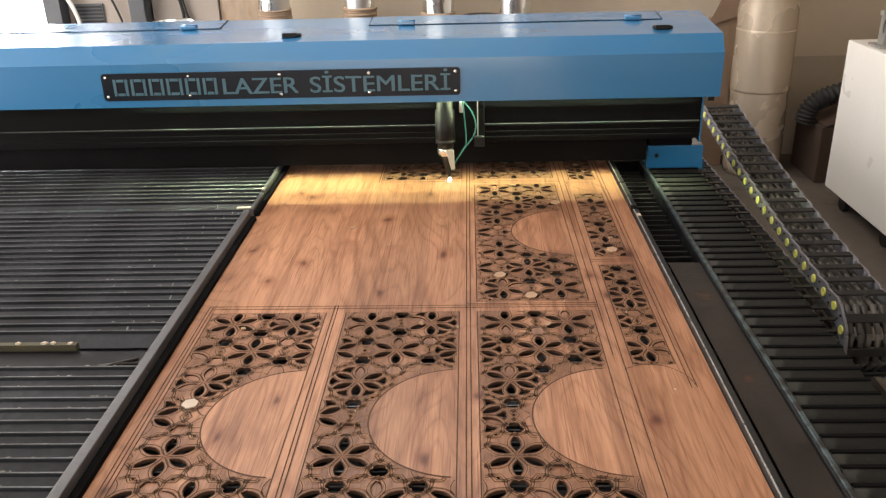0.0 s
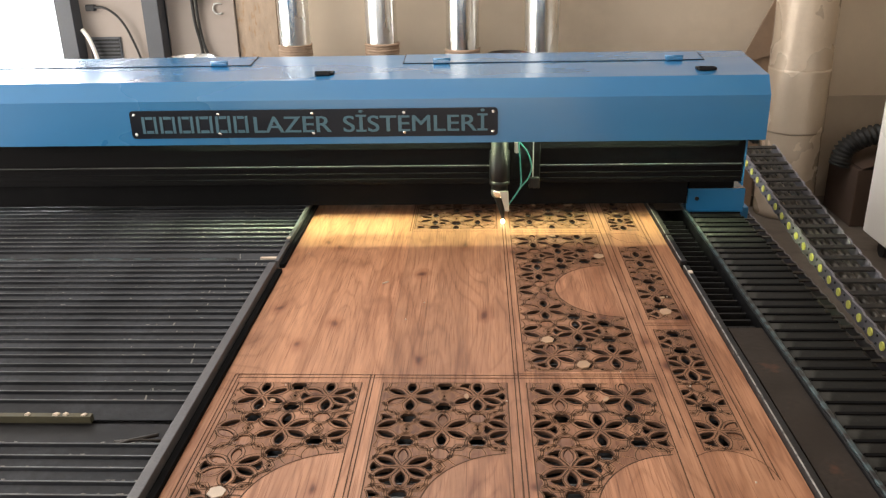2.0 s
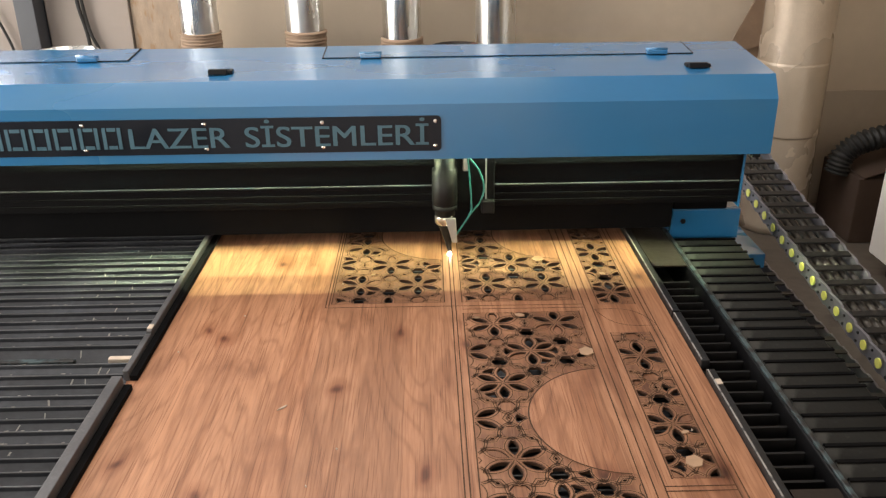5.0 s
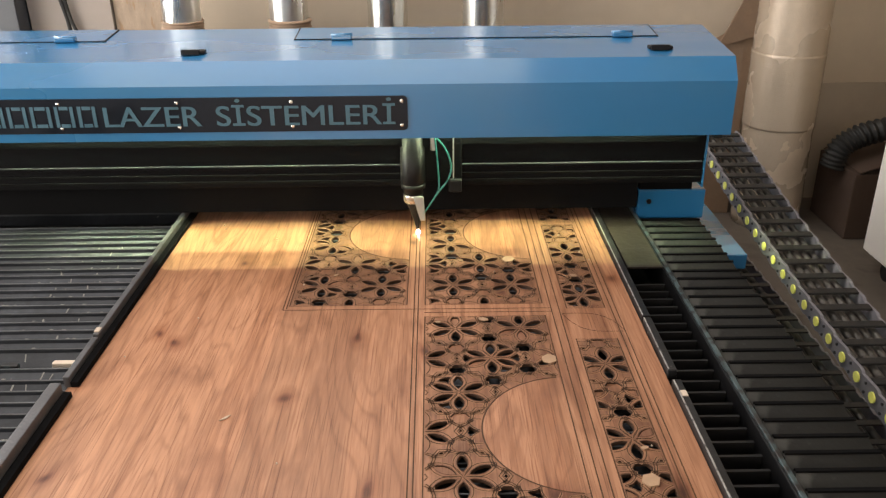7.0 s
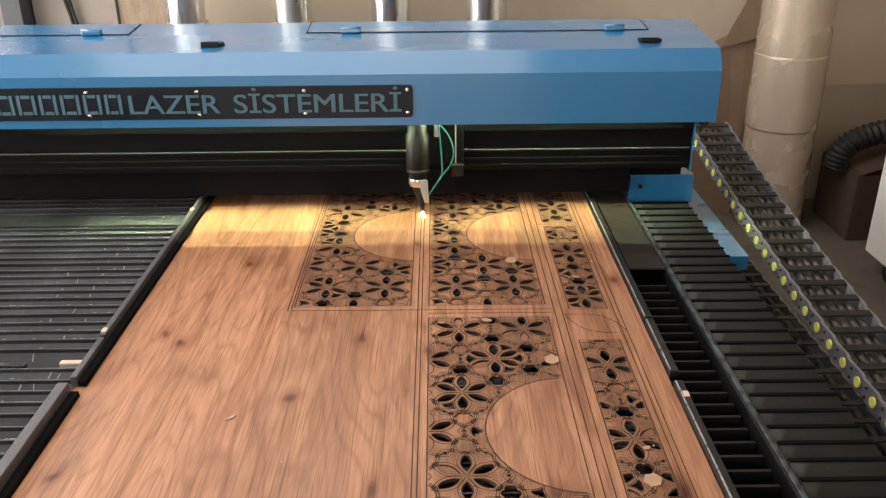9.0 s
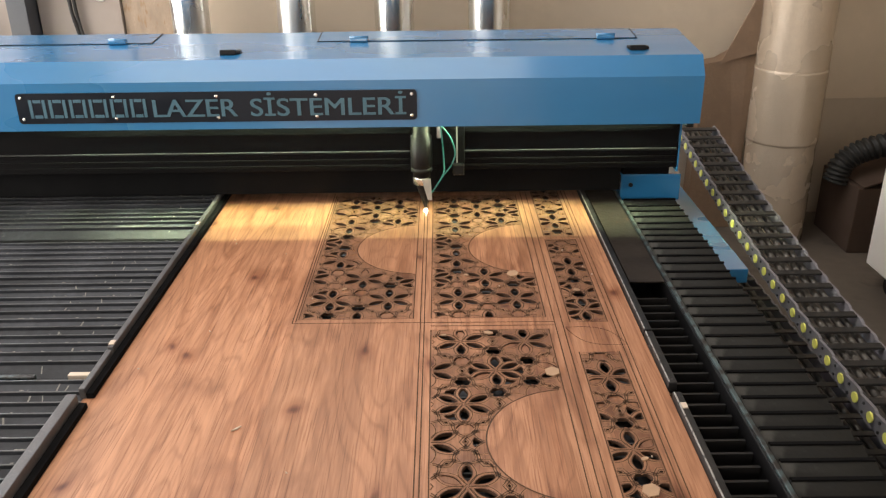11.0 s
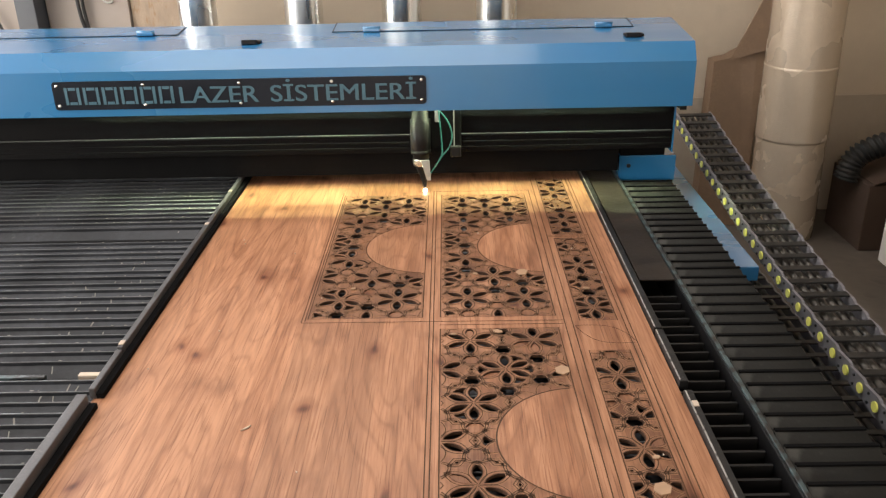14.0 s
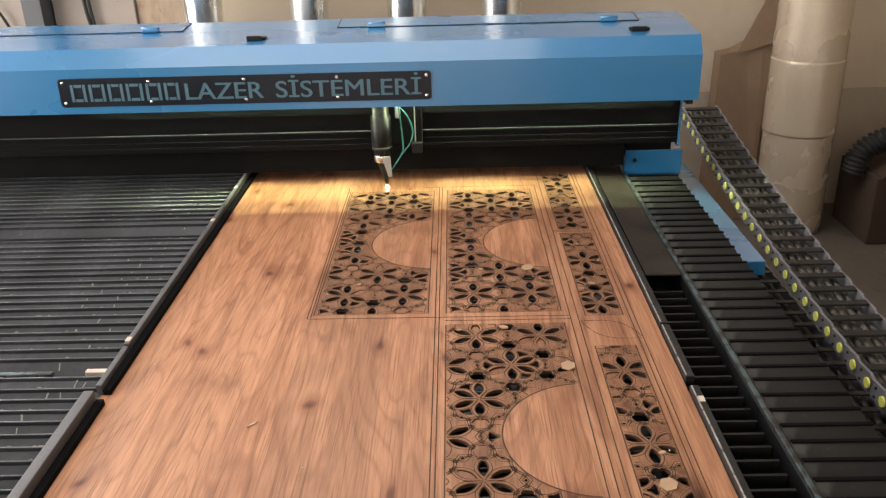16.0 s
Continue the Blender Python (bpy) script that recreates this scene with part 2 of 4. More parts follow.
CABLE = material("grey_cable_sheath", (0.075, 0.068, 0.06), 0.5, var=0.3, scale=18, per_object=0.5)
WALL = material("dusty_plaster", (0.56, 0.475, 0.37), 0.9, var=0.10, scale=1.6, bump=0.002, bump_scale=12, spots=(0.47, 0.39, 0.30), spot_scale=2.2, spot_at=0.52, spot_soft=0.25)
WALL_LOW = material("dirty_plaster_dado", (0.42, 0.355, 0.28), 0.9, var=0.15, scale=1.6, bump=0.002, bump_scale=12)
FLOOR = material("dirty_concrete", (0.115, 0.096, 0.078), 0.75, var=0.22, scale=1.8, bump=0.002, bump_scale=24, spots=(0.075, 0.062, 0.05), spot_scale=4, spot_at=0.58)
CEIL = material("grey_ceiling", (0.45, 0.43, 0.40), 0.9, var=0.1, scale=1.5)
WHITE = material("white_powder_coat", (0.88, 0.86, 0.82), 0.38, var=0.03, scale=3)
PAPER = material("brown_wrapping_paper", (0.34, 0.24, 0.165), 0.8, var=0.2, scale=18, bump=0.004, bump_scale=24)
WRAP = material("bubble_wrap_film", (0.56, 0.465, 0.36), 0.27, 0.25, var=0.10, scale=4, bump=0.0016, bump_scale=125, gloss=0.8, coat=0.3)
BROWN_FILM = material("dull_brown_film", (0.20, 0.132, 0.085), 0.55, var=0.2, scale=9, bump=0.004, bump_scale=14)
CARD = material("brown_cardboard", (0.062, 0.038, 0.026), 0.85, var=0.15, scale=6)
RUBBER = material("black_rubber", (0.014, 0.014, 0.013), 0.6, var=0.2, scale=12)
POST = material("dark_grey_post", (0.055, 0.06, 0.07), 0.5, var=0.2, scale=6)
PANEL = material("beige_sheet_panel", (0.30, 0.255, 0.222), 0.7, var=0.08, scale=2.5, spots=(0.29, 0.24, 0.20), spot_scale=5, spot_at=0.64)
BOX_GREY = material("dusty_grey_plastic", (0.50, 0.47, 0.43), 0.5, var=0.08, scale=6)
OLIVE = material("olive_grey_wood", (0.075, 0.068, 0.038), 0.7, var=0.3, scale=20)
CHIPBOARD = material("flaky_chipboard", (0.36, 0.275, 0.20), 0.8, var=0.3, scale=16, stretch=(1.6, 1, 0.5), spots=(0.30, 0.20, 0.12), spot_scale=24, spot_at=0.58)
WARM_LED = glowing("warm_led_strip", (0.88, 1.0, 0.58), 420.0)
WARM_LED.cycles.emission_sampling = "FRONT"
SPARK = glowing("burning_spot", (1.0, 0.80, 0.55), 90.0)
SKYGLOW = glowing("bright_daylight_backdrop", (0.92, 0.96, 1.0), 3.6)


# ---- mesh helpers ----
def box(bm, x0, x1, y0, y1, z0, z1, bevel=0.0):
    m = Matrix.Translation(((x0 + x1) / 2, (y0 + y1) / 2, (z0 + z1) / 2)) @ Matrix.Diagonal((x1 - x0, y1 - y0, z1 - z0, 1))
    made = bmesh.ops.create_cube(bm, size=1, matrix=m)["verts"]
    if bevel:
        edges = list({e for v in made for e in v.link_edges})
        bmesh.ops.bevel(bm, geom=edges, offset=bevel, segments=2, affect="EDGES", profile=0.5)
    return bm


def boxes(*items, bevel=0.0):
    bm = bmesh.new()
    for it in items:
        box(bm, *it, bevel=bevel)
    return bm


def prism(bm, profile, x0, x1):
    """A profile of (y, z) drawn along x."""
    a = [bm.verts.new((x0, y, z)) for y, z in profile]
    b = [bm.verts.new((x1, y, z)) for y, z in profile]
    n = len(profile)
    bm.faces.new(a[::-1])
    bm.faces.new(b)
    for i in range(n):
        bm.faces.new((a[i], a[(i + 1) % n], b[(i + 1) % n], b[i]))
    bmesh.ops.recalc_face_normals(bm, faces=bm.faces)
    return bm


def lathe(bm, rings, centre=(0, 0, 0), n=24, caps=True):
    """Rings of (radius, z) or (radius, z, x shift, y shift) turned about z."""
    loops = []
    for r, z, *s in rings:
        sx, sy = s if s else (0, 0)
        loops.append([bm.verts.new((centre[0] + sx + r * math.cos(2 * math.pi * i / n), centre[1] + sy + r * math.sin(2 * math.pi * i / n), centre[2] + z)) for i in range(n)])
    for a, b in zip(loops, loops[1:]):
        for i in range(n):
            f = bm.faces.new((a[i], a[(i + 1) % n], b[(i + 1) % n], b[i]))
            f.smooth = True
    if caps:
        bm.faces.new(loops[0][::-1])
        bm.faces.new(loops[-1])
    bmesh.ops.recalc_face_normals(bm, faces=bm.faces)
    return bm


def tube(bm, points, r, n=8):
    """A round pipe along points."""
    pts = [Vector(p) for p in points]
    loops = []
    for i, p in enumerate(pts):
        d = (pts[min(i + 1, len(pts) - 1)] - pts[max(i - 1, 0)]).normalized()
        s = d.cross(Vector((0, 0, 1)) if abs(d.z) < 0.9 else Vector((1, 0, 0))).normalized()
        u = s.cross(d)
        loops.append([bm.verts.new(p + r * (math.cos(2 * math.pi * k / n) * s + math.sin(2 * math.pi * k / n) * u)) for k in range(n)])
    for a, b in zip(loops, loops[1:]):
        for k in range(n):
            f = bm.faces.new((a[k], a[(k + 1) % n], b[(k + 1) % n], b[k]))
            f.smooth = True
    bm.faces.new(loops[0][::-1])
    bm.faces.new(loops[-1])
    bmesh.ops.recalc_face_normals(bm, faces=bm.faces)
    return bm


def curve_points(ctrl, n=24):
    """A smooth way through control points."""
    p = [Vector(c) for c in ctrl]
    p = [2 * p[0] - p[1]] + p + [2 * p[-1] - p[-2]]
    out = []
    for i in range(1, len(p) - 2):
        for k in range(n):
            t = k / n
            out.append(0.5 * (2 * p[i] + (p[i + 1] - p[i - 1]) * t + (2 * p[i - 1] - 5 * p[i] + 4 * p[i + 1] - p[i + 2]) * t * t + (3 * p[i] - p[i - 1] - 3 * p[i + 1] + p[i + 2]) * t ** 3))
    return out + [p[-2]]


def mesh_of(name, bm, mat):
    me = bpy.data.meshes.new(name)
    bm.to_mesh(me)
    bm.free()
    me.materials.append(mat)
    return me


def part(name, bm, mat, parent, label=""):
    ob = new(name, bm if isinstance(bm, bpy.types.Mesh) else mesh_of(name, bm, mat))
    ob.parent = parent
    return tagged(ob, label)


def thing(name, label, category, group="", kind="", at=(0, 0, 0)):
    ob = new(name)
    ob.empty_display_size = 0.1
    ob.location = at
    return tagged(ob, label, category, group, kind)


def solid(name, bm, mat, label, category, group="", kind=""):
    return tagged(new(name, mesh_of(name, bm, mat)), label, category, group, kind)


# ---- room ----
RX0, RX1, RY0, RY1, RZ = -4.4, 4.2, -4.4, 3.9, 3.6
solid("floor", boxes((RX0 - 0.2, RX1 + 0.2, RY0 - 0.2, RY1 + 0.2, -0.2, 0.0)), FLOOR, "dirty brown concrete workshop floor", "floor", kind="structure")
# the ceiling opening is assumed, cut to fit the added top lamp
solid("ceiling", boxes((RX0 - 0.2, -2.0, RY0 - 0.2, RY1 + 0.2, RZ, RZ + 0.2), (0.6, RX1 + 0.2, RY0 - 0.2, RY1 + 0.2, RZ, RZ + 0.2), (-2.0, 0.6, RY0 - 0.2, 0.0, RZ, RZ + 0.2), (-2.0, 0.6, 3.4, RY1 + 0.2, RZ, RZ + 0.2)), CEIL, "plain grey workshop ceiling with an opening for an assumed rooflight", "ceiling", kind="structure")
DX0, DX1, DZ = -3.95, -2.84, 2.75
solid("wall_north", boxes((RX0 - 0.2, DX0, RY1, RY1 + 0.2, 0, RZ), (DX1, RX1 + 0.2, RY1, RY1 + 0.2, 0, RZ), (DX0, DX1, RY1, RY1 + 0.2, DZ, RZ)), WALL,
      "dusty beige plastered workshop wall", "wall", kind="structure")
solid("wall_east", boxes((RX1, RX1 + 0.2, RY0, RY1, 0, RZ)), WALL, "dusty beige plastered side wall", "wall", kind="structure")
solid("wall_west", boxes((RX0 - 0.2, RX0, RY0, -1.75, 0, RZ), (RX0 - 0.2, RX0, 2.95, RY1, 0, RZ), (RX0 - 0.2, RX0, -1.75, 2.95, 0, 0.2), (RX0 - 0.2, RX0, -1.75, 2.95, 3.1, RZ)), WALL,
      "dusty beige plastered wall with a wide window opening", "wall", kind="structure")
# the opening behind the camera is made up to hold the fill lamp
solid("wall_south", boxes((RX0 - 0.2, -2.5, RY0 - 0.2, RY0, 0, RZ), (0.9, RX1 + 0.2, RY0 - 0.2, RY0, 0, RZ), (-2.5, 0.9, RY0 - 0.2, RY0, 3.3, RZ)), WALL,
      "dusty beige plastered wall with an added opening for the rear fill lamp", "wall", kind="structure")
solid("wall_dado", boxes((0.75, RX1, RY1 - 0.012, RY1 - 0.002, 0, 0.70)), WALL_LOW, "darker soiled lower band of the plastered wall", "wall", kind="structure")
solid("ground", boxes((-60, 60, -60, 60, -0.5, -0.25)), FLOOR, "plain concrete yard outside the workshop", "ground", kind="structure")
solid("backdrop", boxes((DX0 - 1.2, DX1 + 0.5, 5.2, 5.25, -0.2, 4.2)), SKYGLOW, "overexposed white daylight outside the doorway", "backdrop", kind="structure")

# ---- laser machine: bed, rails, tray ----
SX0, SX1, SY0, SY1 = -0.738, 0.545, -1.08, 2.70
TH = 0.008
BX0, BX1 = -2.15, 0.672
SLAT_STEP, SLAT_START = 0.0434, -1.375
GAPS = ((-0.27, -0.135), (0.79, 0.84), (1.60, 1.70))


def build_bed():
    bed = thing("cutting_bed", "sooty black slatted bed of a large laser cutting machine", "machine bed")
    part("tray", boxes((BX0, 0.92, -1.4, 2.95, 0.70, 0.715)), TRAY, bed, "soot-covered catch tray under the slats")
    part("frame_side", boxes((BX0 - 0.06, BX0, -1.4, 2.95, 0.0, 0.80), bevel=0.004), BLUE, bed, "blue painted frame side")
    part("frame_side", boxes((0.908, 1.000, 1.46, 2.95, 0.70, 0.748), (0.925, 0.955, -1.4, 1.345, 0.30, 0.60), (0.925, 0.955, 1.345, 2.95, 0.0, 0.69), bevel=0.003), BLUE, bed, "blue painted frame side")
    part("frame_end", boxes((BX0, 0.95, -1.46, -1.4, 0.0, 0.79), bevel=0.004), BLUE, bed, "blue painted frame end")
    part("frame_end", boxes((BX0, 0.95, 2.95, 3.01, 0.0, 0.79), bevel=0.004), BLUE, bed, "blue painted frame end")
    for a, b in GAPS:
        part("cross_beam", boxes((BX0, BX1 - 0.10, a + 0.004, b - 0.028, 0.74, 0.787), bevel=0.003), BLACK, bed, "black cross beam")
    part("cable_duct", boxes((BX0, -0.905, 0.796, 0.812, 0.7875, 0.801), bevel=0.003), BLUE_WORN, bed, "worn blue-grey strip on the cross beam")
    bm = bmesh.new()
    prism(bm, [(-0.021, 0.0120), (0.014, 0.0330), (0.014, 0.0415), (0.0145, 0.0425), (0.018, 0.0425), (0.018, 0.0120), (0.016, 0.0120), (0.016, 0.0300), (-0.019, 0.0090)], BX0, 0.545)
    slat = mesh_of("slat", bm, SLAT)
    slat.materials.append(SLAT_EDGE)
    for f in slat.polygons:
        if f.normal.z > 0.3 and f.center.z > 0.04:
            f.material_index = 1
    rnd = random.Random(4)
    y = SLAT_START
    while y < 2.90:
        if all(not (a < y + 0.016 < b) for a, b in GAPS):
            ob = part("slat", slat, SLAT, bed)
            ob.location = (0, y, 0.7685 + rnd.uniform(-0.0025, 0.0))
            ob.rotation_euler = (rnd.uniform(-0.05, 0.05), 0, rnd.uniform(-0.0008, 0.0008))
        y += SLAT_STEP
    rail = part("rail", boxes((0.679, 0.697, -1.4, 2.9, 0.60, 0.812), bevel=0.003), BLACK, bed, "black rail")
    part("rail_edge", boxes((0.682, 0.693, -1.4, 2.9, 0.8125, 0.819), bevel=0.002), BLUE_WORN, rail, "rail edge with worn blue paint")
    # slat ends inside the trough, coloured darker because they lie in shadow
    cross_bar = mesh_of("trough_bar", boxes((0.560, 0.677, -0.0035, 0.0035, 0.730, 0.782)), TROUGH)
    y = SLAT_START + 0.016
    while y < 1.22:
        if y > 0.29:
            part("trough_bar", cross_bar, TROUGH, bed).location.y = y
        y += SLAT_STEP
    part("chain_tray", boxes((1.04, 1.24, -0.2, 2.9, 0.405, 0.420), (1.04, 1.06, -0.2, -0.16, 0.0, 0.405), (1.20, 1.22, -0.2, -0.16, 0.0, 0.405), (1.04, 1.06, 2.6, 2.64, 0.0, 0.405), (1.20, 1.22, 2.6, 2.64, 0.0, 0.405)), BLACK, bed, "black tray under the cable chain")
    part("cover_plate", boxes((0.588, 0.678, -1.38, 0.285, 0.800, 0.804)), RUST, bed, "rusty brown cover plate")
    part("cover_plate", boxes((0.580, 0.678, 1.240, 2.85, 0.812, 0.816)), RUST, bed, "dark brown cover plate")
    return bed


def build_clamps():
    """Black bars that hold the sheet along its long edges."""
    def bar(y0, y1, x0, x1, z1, label):
        solid("clamp_bar", boxes((x0, x1, y0, y1, 0.8203 if x0 < 0 else 0.8125, z1), bevel=0.002), CLAMP if x0 < 0 else WORN_BAR, label, "clamp bar", group="bars along the wooden sheet")
    left = "black scuffed metal bar along the edge of the wooden sheet"
    # a black strip stands in for the bar's dark inner side and cast shadow
    foot = "low black strip standing in for the dark inner side and shadow of the bar"
    for y0, y1 in ((-1.25, 0.640), (0.675, 2.66)):
        solid("edge_strip", boxes((-0.7305, -0.7135, y0, y1, 0.8203, 0.834), bevel=0.001), PITCH_BLACK, foot, "clamp bar", group="bars along the wooden sheet")
    bar(-1.25, 0.640, -0.754, -0.731, 0.856, left)
    bar(0.675, 0.845, -0.745, -0.731, 0.846, left)
    bar(0.850, 2.66, -0.745, -0.731, 0.850, left)
    right = "thin black worn bar beside the wooden sheet"
    bar(-1.25, 0.655, 0.547, 0.566, 0.834, right)
    bar(0.690, 0.925, 0.548, 0.568, 0.834, right)
    bar(0.932, 2.66, 0.548, 0.568, 0.834, right)
    for y0, y1 in ((-1.25, 0.655), (0.690, 0.925), (0.932, 2.66)):
        solid("edge_strip", boxes((0.5482, 0.5515, y0 + 0.004, y1 - 0.004, 0.8341, 0.8358), bevel=0.0005), WORN_EDGE, "bright rubbed metal edge on the thin black bar", "clamp bar", group="bars along the wooden sheet")


# ---- the wooden sheet and its pattern ----
A = 0.155
ROW = 0.1345


def lens(cx, cy, ang, r0, r1, w, n=7):
    """A pointed leaf from r0 to r1 out of a centre."""
    out = []
    d, s = (math.cos(ang), math.sin(ang)), (-math.sin(ang), math.cos(ang))
    for sign in (1, -1):
        for i in range(n):
            u = i / n if sign == 1 else 1 - i / n
            r = r0 + (r1 - r0) * u
            off = sign * w / 2 * math.sin(math.pi * u) ** 0.8
            out.append((cx + d[0] * r + s[0] * off, cy + d[1] * r + s[1] * off))
    return out


def polygon(cx, cy, r, n, turn):
    return [(cx + r * math.cos(turn + 2 * math.pi * i / n), cy + r * math.sin(turn + 2 * math.pi * i / n)) for i in range(n)]


def clip(poly, x0, x1, y0, y1):
    for axis, lim, keep_less in ((0, x0, False), (0, x1, True), (1, y0, False), (1, y1, True)):
        out = []
        for i, p in enumerate(poly):
            q = poly[(i + 1) % len(poly)]
            pin = p[axis] <= lim if keep_less else p[axis] >= lim
            qin = q[axis] <= lim if keep_less else q[axis] >= lim
            if pin:
                out.append(p)
            if pin != qin:
                k = (lim - p[axis]) / (q[axis] - p[axis])
                out.append((p[0] + (q[0] - p[0]) * k, p[1] + (q[1] - p[1]) * k))
        poly = out
        if len(poly) < 3:
            return []
    return poly


def area_of(poly):
    return abs(sum(p[0] * q[1] - q[0] * p[1] for p, q in zip(poly, poly[1:] + poly[:1]))) / 2


def grown(poly, d):
    """The outline pushed out (or in) by d."""
    n = len(poly)
    if sum(p[0] * q[1] - q[0] * p[1] for p, q in zip(poly, poly[1:] + poly[:1])) < 0:
        poly = poly[::-1]
    out = []
    for i in range(n):
        a, b, c = Vector(poly[i - 1]), Vector(poly[i]), Vector(poly[(i + 1) % n])
        e, f = (b - a), (c - b)
        if e.length < 1e-6 or f.length < 1e-6:
            continue
        e.normalize(), f.normalize()
        na, nb = Vector((e.y, -e.x)), Vector((f.y, -f.x))
        m = na + nb
        if m.length < 0.3:
            m = (e - f)
        m.normalize()
        out.append(tuple(b + m * d / max(0.45, m.dot(na) if na.dot(m) > 0 else 0.45)))
    return out


def gap_piece(cx, cy, ang):
    """The kite between two neighbouring leaves of a star."""
    d, s = (math.cos(ang), math.sin(ang)), (-math.sin(ang), math.cos(ang))
    kite = ((0.041, 0.0), (0.0535, -0.0115), (0.0590, -0.0155), (0.0625, -0.0085), (0.0640, 0.0), (0.0625, 0.0085), (0.0590, 0.0155), (0.0535, 0.0115))
    return [(cx + d[0] * u + s[0] * v, cy + d[1] * u + s[1] * v) for u, v in kite]


def motif(x0, x1, y0, y1, xs, ys, first):
    """Holes of a star lattice: six leaves a star, hexagons between three stars, a small lozenge between two."""
    holes = []
    rows = range(-2, 12)
    for k in rows:
        cy = ys + first * k * ROW
        for j in range(-3, 5):
            cx = xs + j * A + (A / 2 if k % 2 else 0)
            for i in range(6):
                ang = math.pi / 6 + i * math.pi / 3
                holes.append(("leaf", lens(cx, cy, ang, 0.0140, 0.0640, 0.0205)))
                # pieces fell out in patches
                if math.sin(cx * 17 + 1.3 * math.sin(cy * 9)) * math.sin(cy * 13 + 0.7) + 0.35 * math.sin(i * 2.4 + cx * 40) > 0.42:
                    holes.append(("kite", gap_piece(cx, cy, ang - math.pi / 6)))
            for sgn in (1, -1):
                holes.append(("hexagon", polygon(cx, cy + sgn * A / math.sqrt(3), 0.0205, 6, 0)))
            for ang in (0.0, math.pi / 3, 2 * math.pi / 3):
                d, s = (math.cos(ang), math.sin(ang)), (-math.sin(ang), math.cos(ang))
                holes.append(("lozenge", [(cx + d[0] * (A / 2 + u) + s[0] * v, cy + d[1] * (A / 2 + u) + s[1] * v) for u, v in ((0.0058, 0), (0, 0.0102), (-0.0058, 0), (0, -0.0102))]))
    out = []
    for kind, h in holes:
        cx = sum(p[0] for p in h) / len(h)
        cy = sum(p[1] for p in h) / len(h)
        if not (x0 - 0.03 < cx < x1 + 0.03 and y0 - 0.03 < cy < y1 + 0.03):
            continue
        full = area_of(h)
        c = clip(h, x0 + 0.004, x1 - 0.004, y0 + 0.004, y1 - 0.004)
        if len(c) >= 3 and area_of(c) > 0.35 * full:
            out.append((kind, c))
    return out


def strap_lines(x0, x1, y0, y1, xs, ys, first, disc):
    """Open runs of the straps that loop round the leaves and knot between two stars."""
    runs = []
    d6 = math.pi / 6
    for k in range(-2, 12):
        cy = ys + first * k * ROW
        for j in range(-3, 5):
            cx = xs + j * A + (A / 2 if k % 2 else 0)
            for i in range(6):
                ang = d6 + i * math.pi / 3
                leaf = lens(cx, cy, ang, 0.0030, 0.0735, 0.0350, 9)
                runs.append(leaf + leaf[:1])
                # the knot: a strap from one leaf tip round the midpoint to the next leaf tip
                th = ang - d6
                d, s = (math.cos(th), math.sin(th)), (-math.sin(th), math.cos(th))
                for knot in (((0.0540, 0.0370), (0.0600, 0.0330), (0.0700, 0.0235), (0.0795, 0.0190), (0.0905, 0.0)),
                             ((0.0500, 0.0340), (0.0575, 0.0290), (0.0680, 0.0185), (0.0758, 0.0140), (0.0838, 0.0))):
                    knot = [(u, -v) for u, v in knot] + [k for k in knot[-2::-1]]
                    runs.append([(cx + d[0] * u + s[0] * v, cy + d[1] * u + s[1] * v) for u, v in knot])
    out = []
    for run in runs:
        now = []
        for p, q in zip(run, run[1:]):
            # finer steps, so that runs end neatly at the field's edge and at the disc
            for f in (0.0, 0.5):
                r = (p[0] + (q[0] - p[0]) * f, p[1] + (q[1] - p[1]) * f)
                inside = x0 + 0.002 < r[0] < x1 - 0.002 and y0 + 0.002 < r[1] < y1 - 0.002
                if inside and disc and math.hypot(r[0] - disc[0], r[1] - disc[1]) < disc[2] + 0.001:
                    inside = False
                if inside:
                    now.append(r)
                elif now:
                    out.append(now)
                    now = []
        if now:
            out.append(now)
    return [r for r in out if len(r) > 2]


def apart_from(holes, disc):
    if not disc:
        return holes
    cx, cy, r = disc
    return [(k, h) for k, h in holes if all(math.hypot(p[0] - cx, p[1] - cy) > r + 0.003 for p in h)]


def unique(holes):
    seen, out = set(), []
    for k, h in holes:
        key = (k, round(sum(p[0] for p in h) / len(h), 3), round(sum(p[1] for p in h) / len(h), 3))
        if key not in seen:
            seen.add(key)
            out.append((k, h))
    return out


def plate(name, outer, holes, z_top, thick, mat, parent, label=""):
    """A flat board with real holes."""
    cu = bpy.data.curves.new(name, "CURVE")
    cu.dimensions, cu.fill_mode, cu.extrude = "2D", "BOTH", thick / 2
    for loop in [outer] + holes:
        sp = cu.splines.new("POLY")
        sp.points.add(len(loop) - 1)
        for p, q in zip(sp.points, loop):
            p.co = (q[0], q[1], 0, 1)
        sp.use_cyclic_u = True
    tmp = new(name, cu)
    bpy.context.view_layer.update()
    me = bpy.data.meshes.new_from_object(tmp.evaluated_get(bpy.context.evaluated_depsgraph_get()))
    bpy.data.objects.remove(tmp)
    bpy.data.curves.remove(cu)
    me.name = name
    me.materials.clear()
    me.materials.append(mat)
    me.materials.append(CHAR)
    for f in me.polygons:
        if abs(f.normal.z) < 0.5:
            f.material_index = 1
    ob = part(name, me, mat, parent, label)
    ob.location.z = z_top - thick / 2
    return ob


